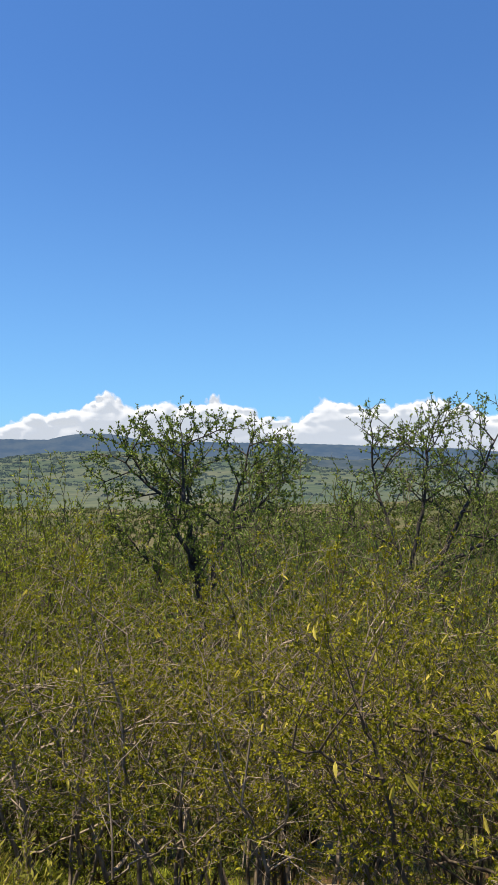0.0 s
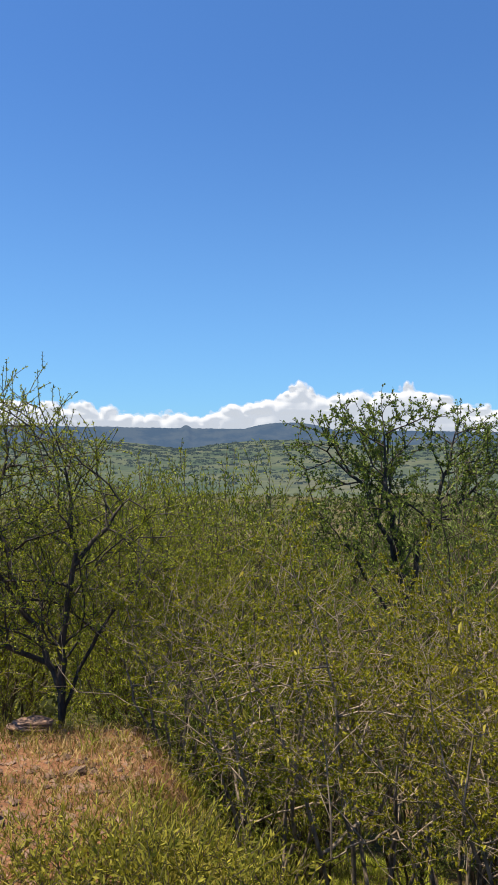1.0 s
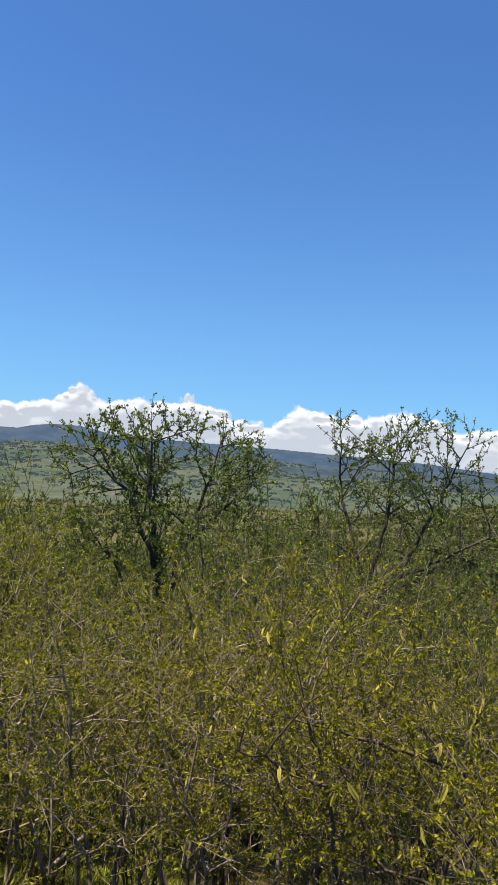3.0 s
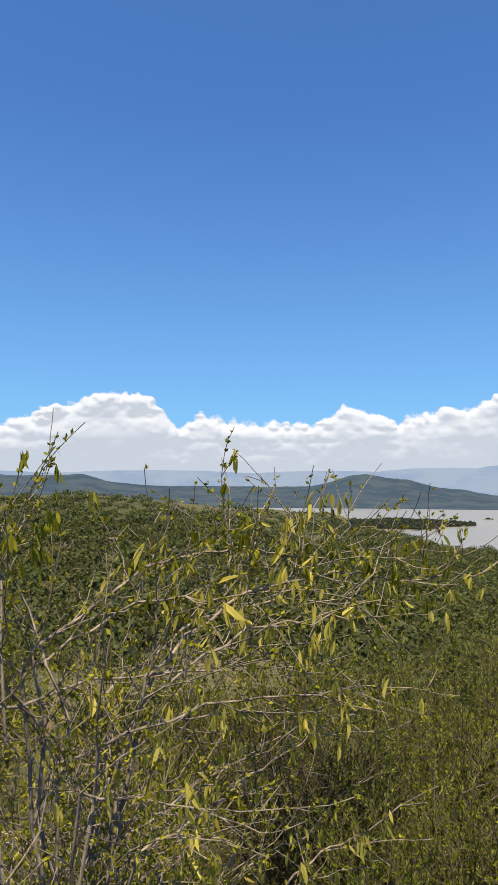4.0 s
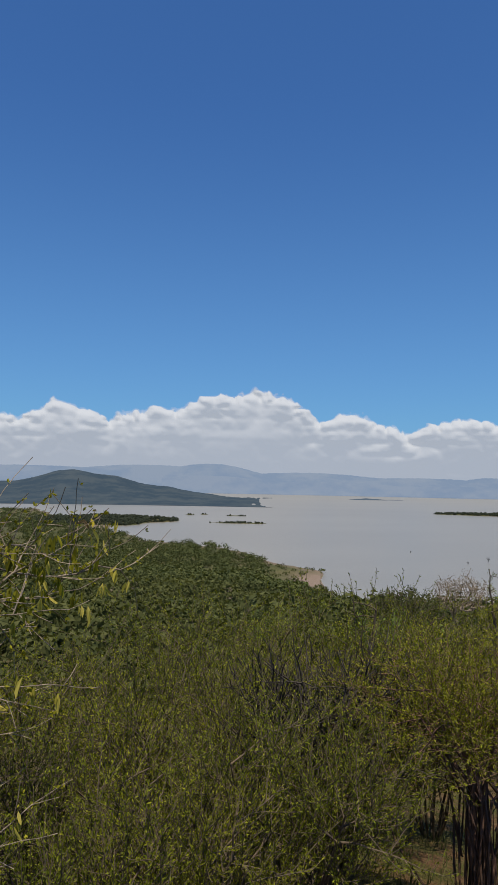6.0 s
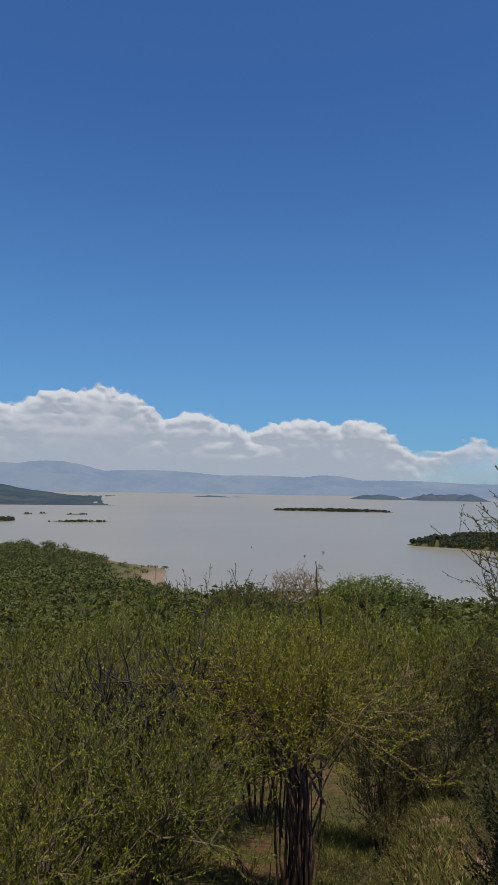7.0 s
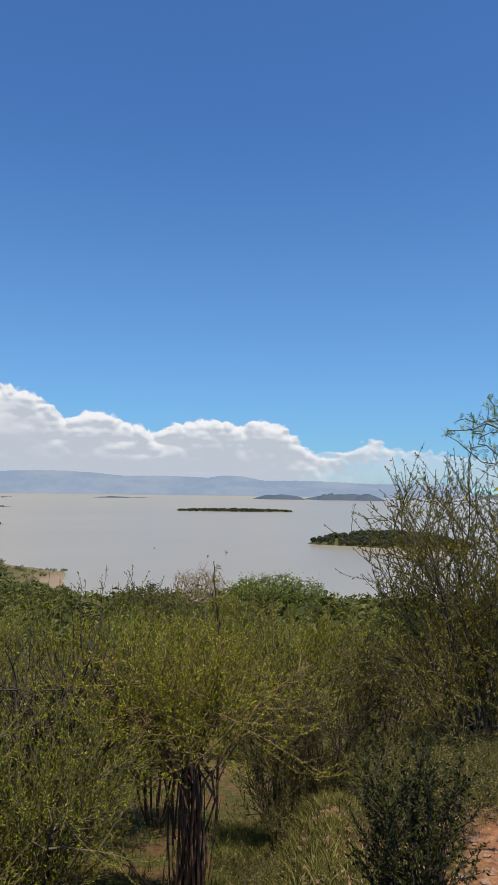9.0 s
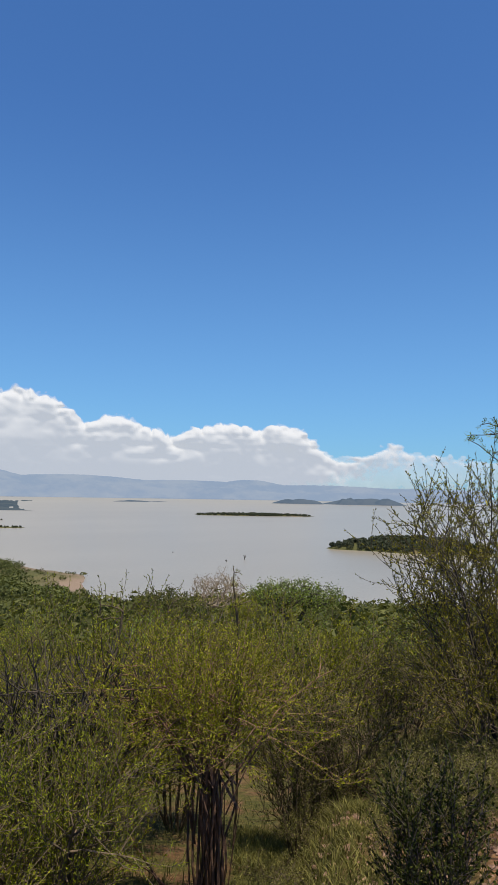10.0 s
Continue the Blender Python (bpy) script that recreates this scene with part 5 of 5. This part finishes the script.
# ---- islands in the lake ----
def island(yaw, r, long, wide, high, mat, seed, turn=0.0, trees=0, label="low wooded island in the lake"):
    rng = np.random.default_rng(seed)
    c = spot(yaw, r)
    aa, ss = np.meshgrid(np.linspace(0, 2 * np.pi, 49), np.linspace(0, 1, 9))
    edge = 1 + 0.18 * np.sin(aa * 2 + seed) + 0.12 * np.sin(aa * 5 + 2 * seed)
    x, y = np.cos(aa) * long * ss * edge, np.sin(aa) * wide * ss * edge
    z = high * (1 - ss ** 2.2) * (1 + 0.35 * wave(x + seed * 30, y, 3.0 / long, seed)) - 0.4 * (ss > 0.95)
    thing = new("island")
    tagged(thing, label, "island", "islands")
    part("shore", mesh_of("shore", np.stack([x, y, z], -1).reshape(-1, 3), grid_faces(*aa.shape)[:, ::-1], mat, True), thing)
    if trees:
        n, tris = trees, 40
        a, s = rng.uniform(0, 6.28, n), np.sqrt(rng.uniform(0, 0.89, n))
        e = 1 + 0.18 * np.sin(a * 2 + seed) + 0.12 * np.sin(a * 5 + 2 * seed)
        px, py = np.cos(a) * long * s * e, np.sin(a) * wide * s * e
        pz = high * (1 - s ** 2.2)
        size = rng.uniform(1.2, 2.7, n) * (1.0 if long > 50 else 0.55)
        d = rng.normal(0, 1, (n, tris, 3))
        d[..., 2] = np.abs(d[..., 2]) - 0.3
        d /= np.linalg.norm(d, axis=2, keepdims=True)
        q = (np.stack([px, py, pz + 0.45 * size], 1)[:, None] + d * size[:, None, None] * rng.uniform(0.7, 1.1, (n, tris, 1))).reshape(-1, 3)
        nr = (d + rng.normal(0, 0.4, d.shape)).reshape(-1, 3)
        nr /= np.linalg.norm(nr, axis=1, keepdims=True)
        u, v = perp(nr)
        w = np.repeat(size, tris)[:, None] * 0.42
        verts = np.stack([q + w * (math.cos(k) * u + math.sin(k) * v) for k in (0, 2.1, 4.2)], 1).reshape(-1, 3)
        part("woodland", mesh_of("woodland", verts, np.arange(len(verts)).reshape(-1, 3), HAZED_WOODS), thing)
    thing.matrix_basis = Matrix.Translation((c.x, c.y, 0.0)) @ Matrix.Rotation(radians(yaw + turn), 4, "Z")


island(-43.0, 1290, 98, 26, 2.5, GROUND, 1, 0, 420, "long flat wooded island in the lake")
island(-56.0, 565, 55, 30, 9.0, GROUND, 2, 0, 700, "wooded mound island with pale shore")
island(-10.8, 840, 88, 115, 2.0, GROUND, 13, 0, 1100, "low wooded spit along the shore")
island(-22.6, 820, 34, 6, 0.9, GROUND, 3, 6, 70, "low islet with a few trees")
island(-22.2, 1010, 17, 4, 0.9, GROUND, 4, 0, 10, "tiny islet off the shore")
island(-18.4, 1020, 9, 3, 0.8, GROUND, 5, 0, 6, "tiny islet off the shore")
island(-19.6, 1040, 6, 3, 0.8, GROUND, 6, 0, 5, "tiny islet off the shore")
island(-33.0, 2600, 62, 20, 5, ISLE, 7, 0, 0, "distant low island with haze painted in")
island(-35.2, 2650, 30, 12, 1.6, ISLE, 8, 0, 0, "distant low island with haze painted in")
island(-46.9, 2700, 92, 40, 20, ISLE, 9, 0, 0, "distant hilly island with haze painted in")
island(-52.2, 2720, 165, 50, 21, ISLE, 10, 0, 0, "distant hilly island with haze painted in")
island(-50.9, 2690, 48, 40, 25, ISLE, 12, 0, 0, "distant hilly island with haze painted in")
island(-54.0, 2690, 55, 40, 22, ISLE, 14, 0, 0, "distant hilly island with haze painted in")


def dead_shrub(yaw, r, high, seed):
    put(plant("dead_shrub", "drowned bare shrub standing in the lake", "dead shrub", seed, [stem((0, 0, 0), (0.1, 0, high * 0.6), seed=seed)], [((0, 0, high * 0.7), (high * 0.4, high * 0.4, high * 0.35))], 24, DARK_BARK, DEEP,
              leaf_size=0.3, slim=0.2, per=1, cap=0.2, step=0.4, tip=0.06, group="drowned shrubs"), yaw, r, yaw)


for k, (a, r, h) in enumerate(((-40.9, 440, 1.8), (-42.4, 458, 3.2), (-36.5, 500, 1.2))):
    dead_shrub(a, r, h, 601 + k)
for ob in [o for o in scene.objects if o.name.startswith("dead_shrub")]:
    ob.location.z = -0.1


# ---- rocks, stones and grass near the viewpoint ----
def rock(yaw, r, size, seed, flat=0.5, label="layered reddish grey rock lying on the red bank"):
    rng = np.random.default_rng(seed)
    bm = bmesh.new()
    bmesh.ops.create_icosphere(bm, subdivisions=3, radius=1.0)
    for v in bm.verts:
        p = v.co.copy()
        p.x, p.y, p.z = (max(-0.72, min(0.72, q)) for q in p)
        k = 1 + 0.55 * noise.noise(p * 1.9 + Vector((seed, 0, 0))) + 0.2 * noise.noise(p * 5 + Vector((0, seed, 0)))
        v.co = Vector((p.x * k * 1.5, p.y * k, p.z * k * flat + 0.05 * round(p.z * 4)))
    me = bpy.data.meshes.new("rock")
    bm.to_mesh(me)
    bm.free()
    me.materials.append(ROCK)
    p = spot(yaw, r)
    ob = tagged(new("rock", me), label, "rock", "rocks")
    ob.matrix_basis = Matrix.Translation((p.x, p.y, height(p.x, p.y) + size * 0.12)) @ Matrix.Rotation(radians(rng.uniform(0, 360)), 4, "Z") @ Matrix.Rotation(radians(rng.uniform(-12, 12)), 4, "X") @ Matrix.Scale(size, 4)


def slab_rock(yaw, r, long, wide, high, layers, seed, turn, label):
    """A block of thin weathered layers, each with its own ragged edge."""
    rng = np.random.default_rng(seed)
    m = 22
    p = spot(yaw, r)
    block = tagged(new("rock"), label, "rock", "rocks")
    for k in range(layers):
        z0, z1 = high * k / layers, high * (k + 0.82) / layers
        grow_out = rng.uniform(0.86, 1.0) * (1 - 0.25 * k / layers)
        dx, dy = rng.normal(0, 0.05 * long), rng.normal(0, 0.05 * wide)
        edge = 1 + 0.13 * np.sin(np.arange(m) * 0.9 + seed) + rng.normal(0, 0.07, m)
        a = np.arange(m) * 2 * np.pi / m
        x, y = np.sign(np.cos(a)) * np.abs(np.cos(a)) ** 0.7 * long * edge * grow_out + dx, np.sign(np.sin(a)) * np.abs(np.sin(a)) ** 0.7 * wide * edge * grow_out + dy
        tilt, verts, faces = rng.normal(0, 0.05), [], []
        for z, shrink in ((z0, 0.96), ((z0 * 0.6 + z1 * 0.4), 1.0), (z1, 0.95)):
            verts += [(px * shrink, py * shrink, z + tilt * px + rng.normal(0, high * 0.012)) for px, py in zip(x, y)]
        verts += [(px * 0.5 + dx * 0.5, py * 0.5 + dy * 0.5, z1 + tilt * px * 0.5 + rng.normal(0, high * 0.03)) for px, py in zip(x, y)]
        for q in range(3):
            faces += [(q * m + i, q * m + (i + 1) % m, (q + 1) * m + (i + 1) % m, (q + 1) * m + i) for i in range(m)]
        faces += [tuple(range(3 * m, 4 * m)), tuple(range(m - 1, -1, -1))]
        me = bpy.data.meshes.new("layer")
        me.from_pydata(verts, [], faces)
        me.materials.append(ROCK)
        part("layer", me, block)
    block.matrix_basis = Matrix.Translation((p.x, p.y, height(p.x, p.y) - high * 0.42)) @ Matrix.Rotation(radians(yaw + turn), 4, "Z") @ Matrix.Rotation(radians(rng.uniform(-14, 14)), 4, "Y")


slab_rock(83.0, 4.1, 0.34, 0.2, 0.2, 11, 2, 8, "weathered slab of layered reddish rock on the bank")
slab_rock(80.3, 3.6, 0.14, 0.11, 0.09, 5, 3, -12, "broken piece of layered reddish grey rock")
slab_rock(77.4, 5.9, 0.2, 0.13, 0.15, 7, 4, 25, "pointed layered rock at the foot of the tree")
slab_rock(85.5, 5.0, 0.12, 0.1, 0.08, 4, 6, 40, "broken piece of layered reddish grey rock")
rock(80.5, 5.4, 0.08, 4)
rock(74.0, 4.9, 0.06, 5)
rock(84.5, 4.6, 0.07, 6)
rock(85.0, 6.2, 0.09, 7)
rock(-48.4, 4.35, 0.06, 8, 0.5, "small reddish stone on the path")
rock(-51.2, 4.25, 0.05, 9, 0.5, "small reddish stone on the path")
rock(-66.0, 4.4, 0.12, 10, 0.5, "reddish stone on the slope")


def pebbles():
    rng = np.random.default_rng(9)
    n = 6000
    yaw = np.where(rng.uniform(0, 1, n) < 0.5, rng.uniform(68, 96, n), rng.uniform(-75, -48, n))
    r = rng.uniform(2.6, 7.5, n)
    x, y = -np.sin(np.radians(yaw)) * r, np.cos(np.radians(yaw)) * r
    z = land(x, y)
    d = np.array([(1, 0, 0), (-1, 0, 0), (0, 1, 0), (0, -1, 0), (0, 0, 1), (0, 0, -1)], float)
    f = np.array([(0, 2, 4), (2, 1, 4), (1, 3, 4), (3, 0, 4), (2, 0, 5), (1, 2, 5), (3, 1, 5), (0, 3, 5)])
    s = 0.008 + 0.03 * rng.uniform(0, 1, n) ** 3
    verts = np.stack([x, y, z + s * 0.2], 1)[:, None] + (d[None] * rng.uniform(0.6, 1.3, (n, 6, 1)) + rng.normal(0, 0.15, (n, 6, 3))) * s[:, None, None] * (1, 1, 0.6)
    tagged(new("pebbles", mesh_of("pebbles", verts.reshape(-1, 3), (np.arange(n)[:, None, None] * 6 + f).reshape(-1, 3), ROCK)), "small reddish stones strewn over the soil", "stones", kind="stuff")


pebbles()


def grass(name, label, mat, seed, n, yaw0, yaw1, r0, r1, high, patch, shy=1.1):
    rng = np.random.default_rng(seed)
    yaw, r = rng.uniform(yaw1, yaw0, n * 2), np.sqrt(rng.uniform(r0 ** 2, r1 ** 2, n * 2))
    x, y = -np.sin(np.radians(yaw)) * r, np.cos(np.radians(yaw)) * r
    ok = wave(x, y, 1.3, seed, 3) + rng.uniform(-0.4, 0.4, len(x)) - shy * soil(x, y) > patch
    x, y = x[ok][:n], y[ok][:n]
    n = len(x)
    root = np.stack([x, y, land(x, y) - 0.01], 1)
    h = high * rng.uniform(0.4, 1.3, n) * (1 + 0.5 * wave(x, y, 0.8, seed + 2, 2))
    lean = rng.normal(0, 0.45, (n, 3))
    lean[:, 2] = 1
    lean /= np.linalg.norm(lean, axis=1, keepdims=True)
    side = np.stack([np.cos(rng.uniform(0, 6.28, n)), np.sin(rng.uniform(0, 6.28, n)), np.zeros(n)], 1) * (0.002 + 0.012 * h)[:, None]
    mid = root + lean * (h * 0.55)[:, None]
    tip = root + lean * h[:, None] + np.stack([lean[:, 0], lean[:, 1], -0.3 * np.ones(n)], 1) * (h * 0.4)[:, None]
    verts = np.stack([root - side, root + side, mid + side * 0.8, tip, mid - side * 0.8], 1).reshape(-1, 3)
    b = np.arange(n)[:, None] * 5
    tagged(new(name, mesh_of(name, verts, [b + [0, 1, 2, 4], b + [4, 2, 3]], mat)), label, "grass", kind="stuff")


grass("bank_grass", "dry yellow-green grass on the red bank", GRASS, 501, 24000, 96, 52, 2.3, 7.5, 0.1, -0.5, 0.9)
grass("straw", "short dry straw littering the red soil", STRAW, 505, 17000, 98, 60, 2.3, 6.5, 0.07, 0.05, 0.0)
grass("tall_grass", "taller green grass at the edge of the bank", GRASS, 502, 9000, 76, 50, 2.3, 4.0, 0.2, -0.1)
grass("path_grass", "greyish green grass along the path", PALE, 503, 52000, -42, -70, 3.4, 10, 0.105, -0.4, 2.0)
grass("slope_grass", "grass between the bushes", SCRUB, 504, 26000, 66, -46, 3.0, 12, 0.16, -0.3)
# brighter leaf colour than slope_grass puts sunlight into this grass
grass("meadow_grass", "green grass under the thicket, sunlight put into its colour", LIME, 506, 16000, 74, 46, 4.0, 11.0, 0.15, -0.2)
